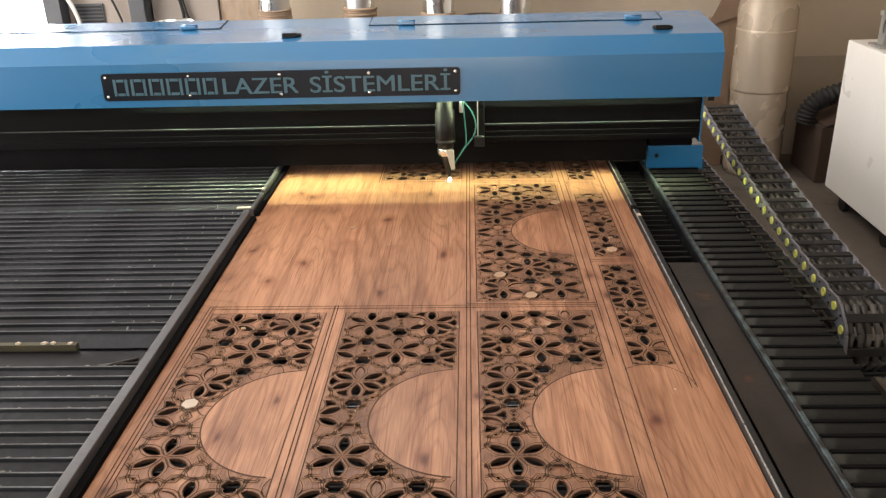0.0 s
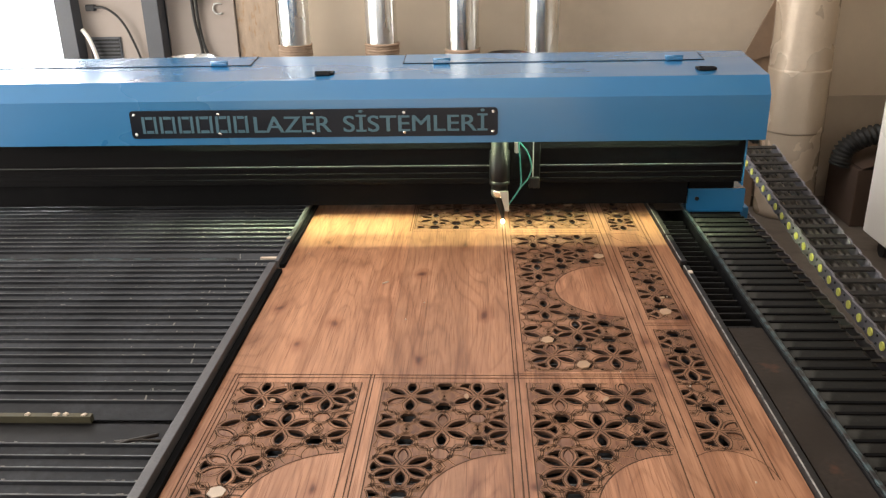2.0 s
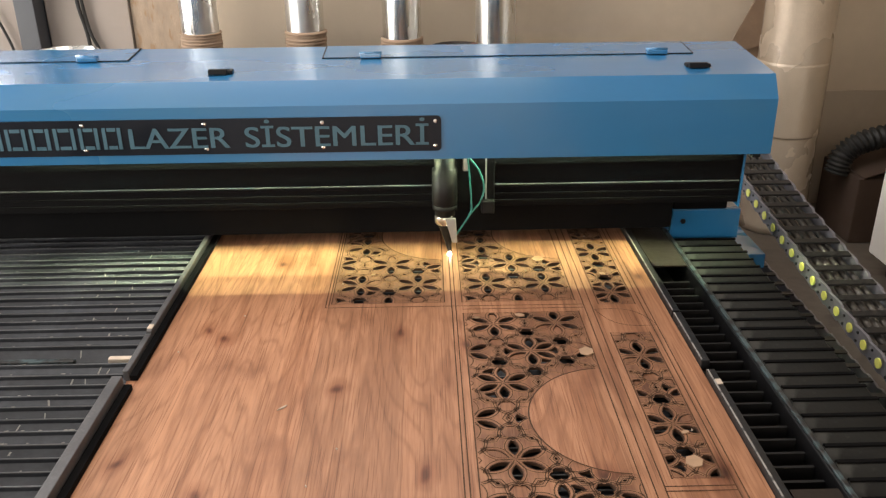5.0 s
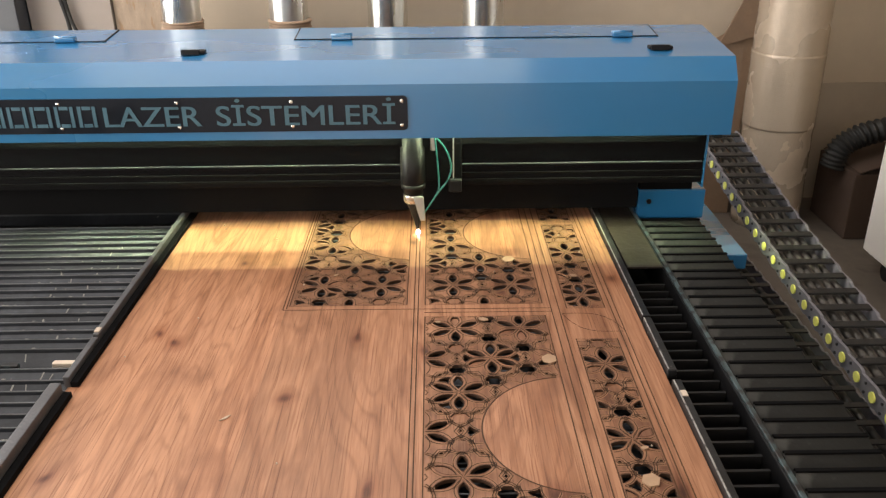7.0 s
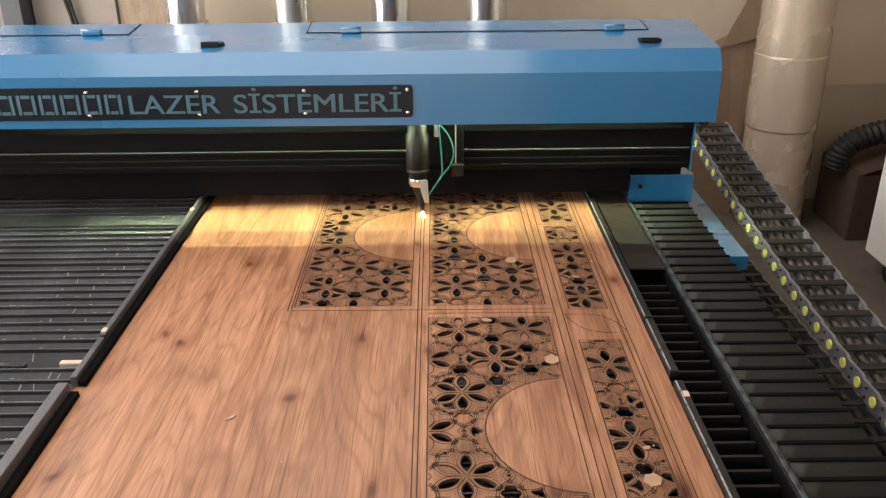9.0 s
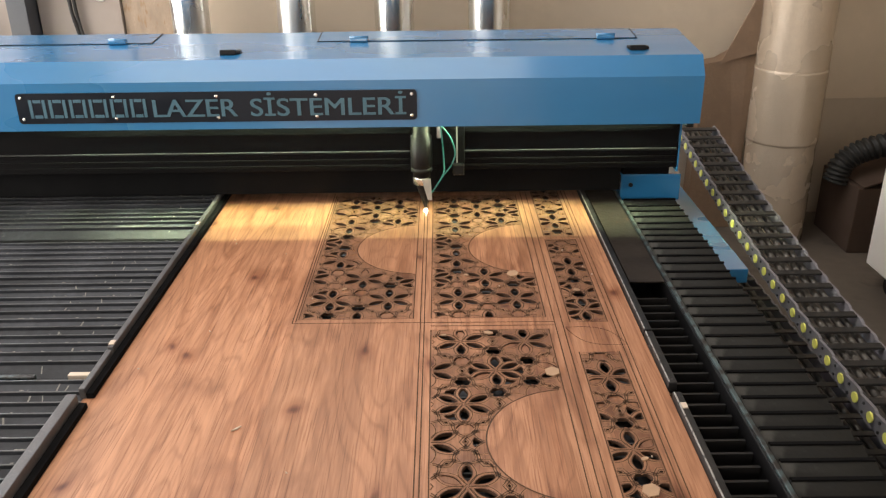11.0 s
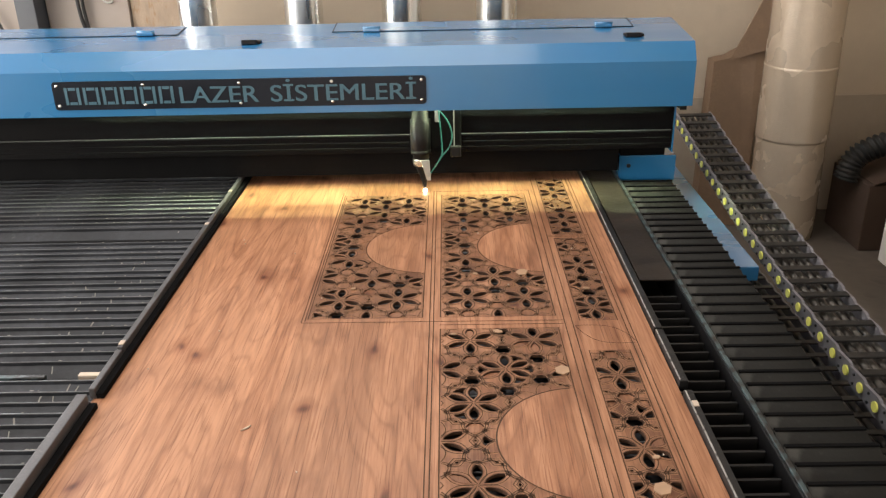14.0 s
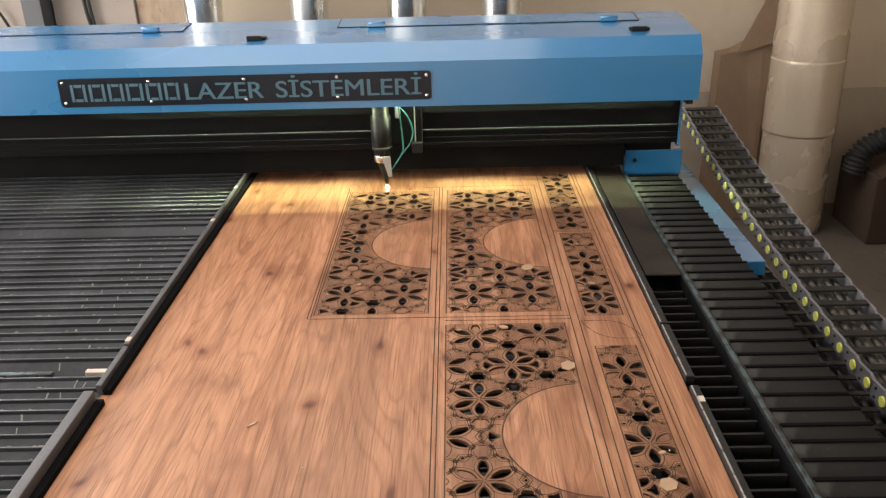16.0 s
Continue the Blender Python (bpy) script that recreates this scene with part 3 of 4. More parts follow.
def ribbon(verts, faces, loop, width, z, closed=True):
    """Adds a thin flat line along a loop."""
    n = len(loop)
    base = len(verts)
    for i in range(n):
        a = Vector(loop[i - 1] if closed or i else loop[0])
        b = Vector(loop[(i + 1) % n] if closed or i < n - 1 else loop[-1])
        d = b - a
        d = d.normalized() if d.length > 1e-7 else Vector((1, 0))
        s = Vector((-d.y, d.x)) * width / 2
        p = Vector(loop[i])
        verts.append((*(p + s), z))
        verts.append((*(p - s), z))
    for i in range(n if closed else n - 1):
        j = (i + 1) % n
        faces.append((base + 2 * i, base + 2 * i + 1, base + 2 * j + 1, base + 2 * j))


def build_sheet():
    sheet = thing("wooden_sheet", "reddish-brown wood-look sheet being laser-cut into lattice door panels", "wooden sheet")
    rnd = random.Random(11)
    lines_v, lines_f = [], []
    halo_v, halo_f = [], []
    pieces_v, pieces_f = [], []
    zl = SHEET_Z + 0.0005
    # lattice fields: x0, x1, y0, y1, star x, star y, row direction, disc
    fields = []
    for x0, x1 in ((-0.672, -0.372), (-0.320, -0.024), (0.022, 0.318)):
        fields.append((x0, x1, -0.985, -0.034, (x0 + x1) / 2 - A / 2, -0.095, -1, (x1 + 0.004, -0.508, 0.190)))
    fields.append((0.022, 0.318, 0.020, 0.966, 0.095, 0.906, -1, (0.322, 0.503, 0.185)))
    fields.append((-0.320, -0.024, 1.028, 1.965, -0.249, 1.138, 1, (-0.020, 1.490, 0.188)))
    fields.append((0.022, 0.318, 1.028, 1.965, 0.095, 1.138, 1, (0.322, 1.485, 0.188)))
    narrow = [(0.376, 0.472, -0.304, 0.245, 0.424, -0.23, 1, None), (0.376, 0.472, 0.302, 0.850, 0.424, 0.74, -1, None),
              (0.376, 0.472, 1.000, 1.545, 0.424, 1.07, 1, None), (0.376, 0.472, 1.575, 2.130, 0.424, 1.70, 1, None)]
    fields += narrow
    for x0, x1, y0, y1, xs, ys, first, disc in fields:
        holes = unique(apart_from(motif(x0, x1, y0, y1, xs, ys, first), disc))
        opened = []
        for kind, h in holes:
            keep = {"leaf": 0.14, "hexagon": 0.42, "lozenge": 0.35, "kite": 0.0}[kind]
            # browned edge round each hole
            g = clip(grown(h, 0.0006), x0 + 0.001, x1 - 0.001, y0 + 0.001, y1 - 0.001)
            if len(g) > 2:
                ribbon(lines_v, lines_f, g, 0.0014, zl)
            opened.append(h)
            if rnd.random() < keep:
                # a piece that has not dropped out: sunk or tilted in its hole
                q = grown(h, -0.0009)
                if len(q) < 3:
                    continue
                cx, cy = sum(p[0] for p in q) / len(q), sum(p[1] for p in q) / len(q)
                drop, tx, ty = rnd.uniform(0.0008, 0.004), rnd.gauss(0, 0.05), rnd.gauss(0, 0.05)
                base = len(pieces_v)
                for dz in (0, -0.004):
                    for p in q:
                        pieces_v.append((p[0], p[1], SHEET_Z - drop + dz + tx * (p[0] - cx) + ty * (p[1] - cy)))
                n = len(q)
                pieces_f.append(tuple(range(base, base + n)))
                for i in range(n):
                    pieces_f.append((base + i, base + n + i, base + n + (i + 1) % n, base + (i + 1) % n))
        for run in strap_lines(x0, x1, y0, y1, xs, ys, first, disc):
            ribbon(lines_v, lines_f, run, 0.0020, zl + 0.0002, closed=False)
            ribbon(halo_v, halo_f, run, 0.0054, zl - 0.0002, closed=False)
        plate("lattice_panel", [(x0, y0), (x1, y0), (x1, y1), (x0, y1)], opened, SHEET_Z, TH, WOOD_CUT, sheet, "lattice of six-leaf stars and hexagon holes, edges charred")
        # field border and disc outline
        ribbon(lines_v, lines_f, [(x0, y0), (x1, y0), (x1, y1), (x0, y1)], 0.0028, zl)
        if disc:
            cx, cy, r = disc
            arc = [(cx + r * math.cos(a), cy + r * math.sin(a)) for a in np.linspace(math.pi / 2, 1.5 * math.pi, 40)]
            arc = [p for p in arc if p[0] < x1]
            ribbon(lines_v, lines_f, arc, 0.0032, zl + 0.0002, closed=False)
            half = arc + [(x1 - 0.001, arc[-1][1]), (x1 - 0.001, arc[0][1])]
            plate("half_disc", half, [], SHEET_Z + 0.0003, 0.0006, WOOD, sheet, "plain uncut half disc")
    # plain wood round the fields
    xs = sorted({SX0, SX1} | {v for f in fields for v in f[:2]})
    ycut = sorted({SY0, SY1} | {v for f in fields for v in f[2:4]})
    for ax, bx in zip(xs, xs[1:]):
        start = None
        for ay, by in list(zip(ycut, ycut[1:])) + [(None, None)]:
            full = ay is not None and not any(f[0] <= (ax + bx) / 2 <= f[1] and f[2] <= (ay + by) / 2 <= f[3] for f in fields)
            if full and start is None:
                start = ay
            if full:
                last = by
            if not full and start is not None:
                part("board", boxes((ax, bx, start, last, SHEET_Z - TH, SHEET_Z)), WOOD, sheet, "plain wood-look surface with knots and long grain")
                start = None
    # long cut lines of the door outlines
    def line(p, q, w=0.0026):
        ribbon(lines_v, lines_f, [p, q], w, zl + 0.0003, closed=False)
    for x in (-0.690, -0.681):
        line((x, -1.0), (x, 0.004))
    for x in (-0.3545, -0.3455):
        line((x, -1.0), (x, 0.004))
    for x in (-0.0055, 0.0045):
        line((x, -1.0), (x, 2.0))
    line((0.337, -0.26), (0.337, 2.0)), line((0.356, -1.0), (0.356, 2.13))
    line((0.486, -0.40), (0.486, 2.13)), line((0.498, -0.40), (0.498, 2.13))
    line((-0.334, 1.008), (-0.334, 2.0)), line((-0.326, 1.016), (-0.326, 1.975))
    line((-0.690, 0.004), (0.337, -0.003)), line((-0.681, -0.012), (0.337, -0.014))
    line((-0.0055, 0.0075), (0.337, 0.0075))
    line((-0.334, 1.008), (0.337, 1.003)), line((0.02, 0.987), (0.337, 0.985))
    line((0.356, 0.268), (0.486, 0.268)), line((0.356, 0.281), (0.486, 0.281))
    line((0.356, 1.556), (0.486, 1.556)), line((0.356, 1.566), (0.486, 1.566))
    line((-0.06, 2.0), (0.337, 2.0))
    # rounded end of the narrow strip, and a pointed oval between two of its fields
    arc = [(0.409 + 0.088 * math.cos(a), -0.400 + 0.097 * math.sin(a)) for a in np.linspace(0.10, 2.25, 24)]
    ribbon(lines_v, lines_f, arc, 0.0018, zl + 0.0003, closed=False)
    for sgn in (1, -1):
        arc = [(0.360 + 0.139 * u + sgn * 0.040 * math.sin(math.pi * u) * 0.56, 0.972 - 0.088 * u + sgn * 0.040 * math.sin(math.pi * u) * 0.83) for u in np.linspace(0, 1, 20)]
        ribbon(lines_v, lines_f, arc, 0.0018, zl + 0.0003, closed=False)
    me = bpy.data.meshes.new("cut_lines")
    me.from_pydata(lines_v, [], lines_f)
    me.materials.append(BURN)
    tagged(part("cut_line", me, BURN, sheet, "dark burnt laser cut lines"), kind="stuff")
    me = bpy.data.meshes.new("scorch_lines")
    me.from_pydata(halo_v, [], halo_f)
    me.materials.append(SCORCH)
    tagged(part("scorch_line", me, SCORCH, sheet, "brown scorch along the laser cuts"), kind="stuff")
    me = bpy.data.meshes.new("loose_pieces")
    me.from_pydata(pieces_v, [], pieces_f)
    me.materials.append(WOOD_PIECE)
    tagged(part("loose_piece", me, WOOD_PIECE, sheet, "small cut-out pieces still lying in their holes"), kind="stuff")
    return sheet


def build_chips():
    def chip(name, pts, x, y, z, tilt, mat, label):
        bm = bmesh.new()
        top = [bm.verts.new((px, py, 0.003)) for px, py in pts]
        low = [bm.verts.new((px, py, 0.0)) for px, py in pts]
        bm.faces.new(top), bm.faces.new(low[::-1])
        for i in range(len(pts)):
            bm.faces.new((top[i - 1], low[i - 1], low[i], top[i]))
        bmesh.ops.recalc_face_normals(bm, faces=bm.faces)
        ob = solid(name, bm, mat, label, "offcut", group="offcuts on the wooden sheet")
        ob.matrix_world = pose(x, y, z, *tilt)
    hexa = polygon(0, 0, 0.0185, 6, 0.2)
    chip("hexagon_offcut", hexa, -0.604, -0.453, SHEET_Z + 0.001, (0, 0, 10), BARE, "pale hexagon offcut lying face down on the sheet")
    chip("splinter", [(-0.008, -0.006), (0.0, 0.004), (0.010, 0.012), (0.004, 0.002)], -0.377, 0.552, SHEET_Z + 0.0006, (0, 0, 0), BARE, "tiny pale curled wood splinter on the sheet")
    for x, y, turn, mat in ((0.254, 1.291, 0, OFFCUT), (0.301, 0.760, 30, OFFCUT), (0.430, 0.348, 10, OFFCUT), (0.168, 0.050, 5, OFFCUT), (0.089, 0.180, 12, OFFCUT)):
        chip("hexagon_offcut", polygon(0, 0, 0.0175, 6, 0.0), x, y, SHEET_Z + 0.0012, (3, -4, turn), mat, "hexagon offcut lying loose on the lattice")
    rnd = random.Random(5)
    spots = [(0.165, 0.945, 0.9), (0.055, 0.935, 0.5), (0.12, 1.285, 0.5), (0.42, 1.18, 0.7), 
             (-0.12, -0.10, 0.6), (0.20, -0.11, 0.6), (-0.57, -0.12, 0.6), (0.13, 1.90, 0.7), (0.44, 0.44, 0.5), (-0.22, 1.20, 0.5)]
    for x, y, s in spots:
        chip("lattice_offcut", [(px * 1.25, py * 0.75) for px, py in polygon(0, 0, 0.0125 * s, 6, 0)], x, y, SHEET_Z + 0.0015, (rnd.uniform(-12, 12), rnd.uniform(-12, 12), rnd.uniform(0, 180)), OFFCUT,
             "pale cut-out chip lying loose on the lattice")
    for i in range(26):
        x, y = rnd.uniform(-0.66, 0.50), rnd.uniform(-0.9, 1.6)
        chip("sawdust_crumb", [(-0.002, -0.0015), (0.002, -0.001), (0.001, 0.002)], x, y, SHEET_Z + 0.0006, (0, 0, rnd.uniform(0, 360)), BARE, "tiny pale crumb on the sheet")


def build_flecks():
    rnd = random.Random(21)
    v, f = [], []
    for i in range(420):
        x, y = rnd.uniform(-2.0, -0.78), rnd.uniform(-1.0, 2.2)
        if rnd.random() < 0.5:
            x = -0.78 - abs(rnd.gauss(0, 0.25))
        k = round((y - SLAT_START) / SLAT_STEP)
        y = SLAT_START + k * SLAT_STEP + 0.016
        if any(a < y < b for a, b in GAPS):
            continue
        b, r = len(v), rnd.uniform(0.0012, 0.0035)
        for a in range(5):
            v.append((x + r * 1.8 * math.cos(a * 1.257), y + r * 0.6 * math.sin(a * 1.257), 0.8118))
        v.append((x, y, 0.8132))
        for a in range(5):
            f.append((b + a, b + (a + 1) % 5, b + 5))
    # old cut marks that wander across the slats beside the sheet
    for x0, y0, x1, y1, sway in ((-0.80, 2.25, -0.98, 1.95, 0.02), (-0.83, 2.20, -0.90, 1.70, 0.03), (-0.91, 1.60, -0.80, 1.20, 0.02), (-0.97, 1.52, -0.83, 1.02, 0.025),
                                 (-0.99, 1.28, -0.84, 0.70, 0.03), (-0.86, 0.78, -0.98, 0.25, 0.03), (-0.84, 0.20, -0.92, -0.10, 0.02)):
        k0, k1 = round((y0 - SLAT_START) / SLAT_STEP), round((y1 - SLAT_START) / SLAT_STEP)
        for k in range(k1, k0 + 1):
            yk = SLAT_START + k * SLAT_STEP
            if any(a < yk + 0.016 < b for a, b in GAPS) or rnd.random() < 0.25:
                continue
            u = (k - k1) / max(1, k0 - k1)
            x = x1 + (x0 - x1) * u + sway * math.sin(k * 1.7) + rnd.uniform(-0.004, 0.004)
            w, lean = rnd.uniform(0.0012, 0.0024), rnd.uniform(-0.016, 0.016)
            b = len(v)
            lo, hi = rnd.uniform(0.1, 0.6), rnd.uniform(0.7, 1.0)
            for e, q in ((lo, -w), (lo, w), (hi, w), (hi, -w)):
                v.append((x + q + lean * e, yk - 0.021 + 0.035 * e, 0.7690 + 0.0125 + 0.0210 * e + 0.0012))
            f.append((b, b + 1, b + 2, b + 3))
    me = bpy.data.meshes.new("slat_debris")
    me.from_pydata(v, [], f)
    me.materials.append(FLECK)
    tagged(new("slat_debris", me), "pale crumbs and chips scattered on the black slats", "debris", kind="stuff")


build_bed()
build_flecks()
build_clamps()
build_sheet()
build_chips()


# ---- gantry with the cutting head ----
GX0, GX1 = -2.42, 0.892
LIP = 1.131


def build_gantry():
    g = thing("gantry", "blue enamelled gantry of a laser cutter with a black beam", "machine gantry")
    outer = [(-0.045, LIP), (-0.045, 1.285), (-0.002, 1.345), (0.335, 1.376), (0.40, 1.33), (0.40, LIP)]
    inner = [(-0.042, LIP), (-0.042, 1.283), (0.0, 1.341), (0.333, 1.372), (0.397, 1.328), (0.397, LIP)]
    bm = bmesh.new()
    loops = []
    for x, prof in ((GX0, outer), (GX1, outer)):
        loops.append([bm.verts.new((x, y, z)) for y, z in prof])
    ins = [[bm.verts.new((x, y, z)) for y, z in inner] for x in (GX0 + 0.003, GX1 - 0.003)]
    n = len(outer)
    for i in range(n - 1):
        bm.faces.new((loops[0][i], loops[0][i + 1], loops[1][i + 1], loops[1][i]))
        bm.faces.new((ins[0][i], ins[1][i], ins[1][i + 1], ins[0][i + 1]))
    bm.faces.new(loops[0]), bm.faces.new(loops[1][::-1])
    bm.faces.new(ins[0][::-1]), bm.faces.new(ins[1])
    bm.faces.new((loops[0][0], loops[1][0], ins[1][0], ins[0][0]))
    bm.faces.new((loops[0][-1], ins[0][-1], ins[1][-1], loops[1][-1]))
    bmesh.ops.recalc_face_normals(bm, faces=bm.faces)
    part("cover", bm, BLUE, g, "folded blue sheet-metal cover")

    def top_z(y):
        return 1.345 + 0.031 * (y + 0.002) / 0.337
    # two lids let into the back half of the cover's top
    for x0, x1 in ((GX0 + 0.12, -0.93), (-0.36, 0.72)):
        bm = bmesh.new()
        prism(bm, [(0.205, top_z(0.205) + 0.0005), (0.33, top_z(0.33) + 0.0005), (0.33, top_z(0.33) + 0.003), (0.205, top_z(0.205) + 0.003)], x0, x1)
        lid = part("lid", bm, BLUE, g, "blue lid with a fine dark joint")
        bm = bmesh.new()
        e = 0.0032
        prism(bm, [(0.2023, top_z(0.2) + 0.0004), (0.2045, top_z(0.2) + 0.0004), (0.2045, top_z(0.2) + e), (0.2023, top_z(0.2) + e)], x0, x1)
        for xe in (x0 - 0.004, x1):
            prism(bm, [(0.2005, top_z(0.2) + 0.0004), (0.333, top_z(0.333) + 0.0004), (0.333, top_z(0.333) + e), (0.2005, top_z(0.2) + e)], xe, xe + 0.004)
        part("lid_joint", bm, BLACK, lid, "dark joint")
    for x in (-1.042, -0.222, 0.615):
        h = part("hinge", boxes((x - 0.030, x + 0.030, 0.190, 0.215, top_z(0.2) + 0.002, top_z(0.2) + 0.014), bevel=0.003), BLUE, g, "blue painted hinge")
        bm = bmesh.new()
        tube(bm, [(x - 0.032, 0.202, top_z(0.2) + 0.015), (x + 0.032, 0.202, top_z(0.2) + 0.015)], 0.005)
        part("hinge_pin", bm, BLUE, h)
    for x in (-1.95, -0.631, 0.699):
        la = part("latch", boxes((x - 0.034, x + 0.034, 0.060, 0.090, top_z(0.07), top_z(0.07) + 0.010), bevel=0.003), BLACK, g, "black plastic latch")
        part("latch_grip", boxes((x - 0.030, x + 0.022, 0.050, 0.062, top_z(0.06) + 0.001, top_z(0.06) + 0.016), bevel=0.002), BLACK, la)
    # sign
    # black plate with rounded corners
    bm = bmesh.new()
    outline = []
    for cx, cz, a0 in ((-0.035, 1.242, 0.0), (-1.291, 1.242, 0.5), (-1.291, 1.168, 1.0), (-0.035, 1.168, 1.5)):
        for k in range(6):
            a = math.pi * (a0 + 0.1 * k)
            outline.append((cx + 0.012 * math.cos(a), cz + 0.012 * math.sin(a)))
    front = [bm.verts.new((x, -0.049, z)) for x, z in outline]
    back = [bm.verts.new((x, -0.0455, z)) for x, z in outline]
    bm.faces.new(front), bm.faces.new(back[::-1])
    for i in range(len(outline)):
        bm.faces.new((front[i - 1], back[i - 1], back[i], front[i]))
    bmesh.ops.recalc_face_normals(bm, faces=bm.faces)
    sign = part("sign", bm, SIGN, g, "black sign plate with cut-out letters and rivets")
    for x in (-1.287, -0.99, -0.662, -0.345, -0.039):
        for z in (1.171, 1.240):
            bm = bmesh.new()
            bmesh.ops.create_uvsphere(bm, u_segments=10, v_segments=6, radius=0.0055, matrix=Matrix.Translation((x, -0.049, z)) @ Matrix.Diagonal((1, 0.5, 1, 1)))
            part("rivet", bm, STEEL, sign)
    zb, zt = 1.1745, 1.2335
    # the maker's word as plain stencil blocks
    x = -1.262
    for w in (0.052, 0.054, 0.052, 0.056, 0.052, 0.050):
        k = 0.0095
        bm = boxes((x, x + k, -0.0510, -0.0492, zb, zt), (x + w - k, x + w, -0.0510, -0.0492, zb, zt),
                   (x + k + 0.004, x + w - k - 0.004, -0.0510, -0.0492, zt - k, zt), (x + k + 0.004, x + w - k - 0.004, -0.0510, -0.0492, zb, zb + k))
        part("letter_block", bm, LETTER, sign)
        x += w + 0.0115
    for word, x0, x1 in (("LAZER", -0.868, -0.600), ("S\u0130STEMLER\u0130", -0.556, -0.060)):
        cu = bpy.data.curves.new("letters", "FONT")
        cu.body, cu.size, cu.extrude = word, 0.08, 0.0008
        tmp = new("letters", cu)
        bpy.context.view_layer.update()
        me = bpy.data.meshes.new_from_object(tmp.evaluated_get(bpy.context.evaluated_depsgraph_get()))
        bpy.data.objects.remove(tmp)
        co = np.array([v.co for v in me.vertices])
        lo, hi = co.min(0), co.max(0)
        cap = 0.08 * 0.729
        for v in me.vertices:
            u = (v.co.x - lo[0]) / (hi[0] - lo[0])
            v.co = (x0 + u * (x1 - x0), -0.0503 - v.co.z, zb + max(-0.1, (v.co.y) / cap) * (zt - zb))
        me.materials.clear()
        me.materials.append(LETTER)
        part("letters", me, LETTER, sign, "blue-grey cut-out capital letters")
        bold = part("letters", me, LETTER, sign, "blue-grey cut-out capital letters")
        bold.location = (0.0022, -0.0003, 0.0)
    # beam with its guide line
    part("beam", boxes((GX0 + 0.03, 0.862, 0.065, 0.34, 0.948, 1.128), bevel=0.003), BLACK_BEAM, g, "black metal beam")
    for z0, z1 in ((1.005, 1.012), (0.985, 0.991), (0.962, 0.970)):
        part("beam_rib", boxes((GX0 + 0.035, 0.858, 0.060, 0.0645, z0, z1), bevel=0.001), BLACK_BEAM, g)
    part("guide_rail", boxes((GX0 + 0.04, 0.855, 0.0565, 0.0645, 1.0170, 1.0195)), GUIDE, g, "thin bright steel guide line")
    part("beam_edge", boxes((0.8625, 0.868, 0.060, 0.34, 0.935, 1.130), bevel=0.001), BLUE, g, "blue end plate")
    part("under_beam", boxes((GX0 + 0.03, 0.68, 0.10, 0.36, 0.855, 0.945), bevel=0.003), PITCH_BLACK, g, "black underside of the beam")
    part("beam_mount", boxes((0.694, 0.860, 0.137, 0.328, 0.9005, 0.9475), bevel=0.002), PITCH_BLACK, g, "black mounting block under the beam")
    foot = part("foot", boxes((0.692, 0.905, 0.135, 0.33, 0.802, 0.900), bevel=0.004), BLUE, g, "blue bracket riding on the rail")
    bm = bmesh.new()
    bmesh.ops.create_cone(bm, cap_ends=True, segments=10, radius1=0.008, radius2=0.008, depth=0.006, matrix=Matrix.Translation((0.727, 0.133, 0.862)) @ Matrix.Rotation(radians(90), 4, "X"))
    part("bolt", bm, BLACK, foot)
    part("foot", boxes((-2.36, -2.18, 0.135, 0.33, 0.822, 0.900), bevel=0.004), BLUE, g, "blue bracket riding on the rail")
    part("stop_block", boxes((0.870, 0.893, 0.02, 0.10, 1.10, 1.15), bevel=0.002), BLACK, g, "small black end block")
    # warm light strips behind the cover's front lip
    for y in (-0.0120, 0.0335):
        bm = bmesh.new()
        for k in range(33):
            x = -1.20 + 0.06 * k
            bm.faces.new([bm.verts.new(p) for p in ((x, y - 0.0022, 1.252), (x, y + 0.0022, 1.252), (x + 0.058, y + 0.0022, 1.252), (x + 0.058, y - 0.0022, 1.252))])
        strip = part("led_strip", boxes((-1.20, 0.78, y - 0.005, y + 0.005, 1.2535, 1.256)), WHITE, g, "light strip under the cover")
        part("led_diodes", bm, WARM_LED, strip, "glowing warm yellow diodes")
    # unseen plate, added to block the strips' light from reaching the beam
    part("led_channel", boxes((-1.78, 0.83, 0.0405, 0.0430, 1.086, 1.275)), PITCH_BLACK, g, "unseen black shield added to keep the strip light off the beam")
    # cutting head, riding along the beam
    head = new("cutting_head")
    head.parent = g
    tagged(head, "black tubular laser head with green air hoses")
    bm = bmesh.new()
    lathe(bm, [(0.030, 1.20), (0.030, 1.088), (0.036, 1.084), (0.0365, 0.985), (0.034, 0.978), (0.034, 0.972)], (-0.012, 0.012, 0), 28)
    part("lens_tube", bm, GLOSS_BLACK, head, "glossy black tube")
    bm = bmesh.new()
    lathe(bm, [(0.036, 0.978), (0.036, 0.964), (0.029, 0.960), (0.029, 0.942)], (-0.012, 0.012, 0), 24)
    part("collar", bm, GLOSS_BLACK, head)
    bm = bmesh.new()
    lathe(bm, [(0.027, 0.942), (0.027, 0.930), (0.022, 0.918), (0.011, 0.862, 0.009, -0.006), (0.006, 0.838, 0.011, -0.008), (0.004, 0.832, 0.011, -0.008)], (-0.012, 0.012, 0), 20)
    part("nozzle", bm, GLOSS_BLACK, head, "tapered black nozzle")
    bm = bmesh.new()
    lathe(bm, [(0.0285, 0.946), (0.0300, 0.942), (0.0300, 0.924), (0.0270, 0.918)], (-0.012, 0.012, 0), 20)
    part("ring", bm, STEEL, head, "bright clamp ring")
    bm = boxes((-0.012, 0.018, -0.026, -0.019, 0.870, 0.946), bevel=0.002)
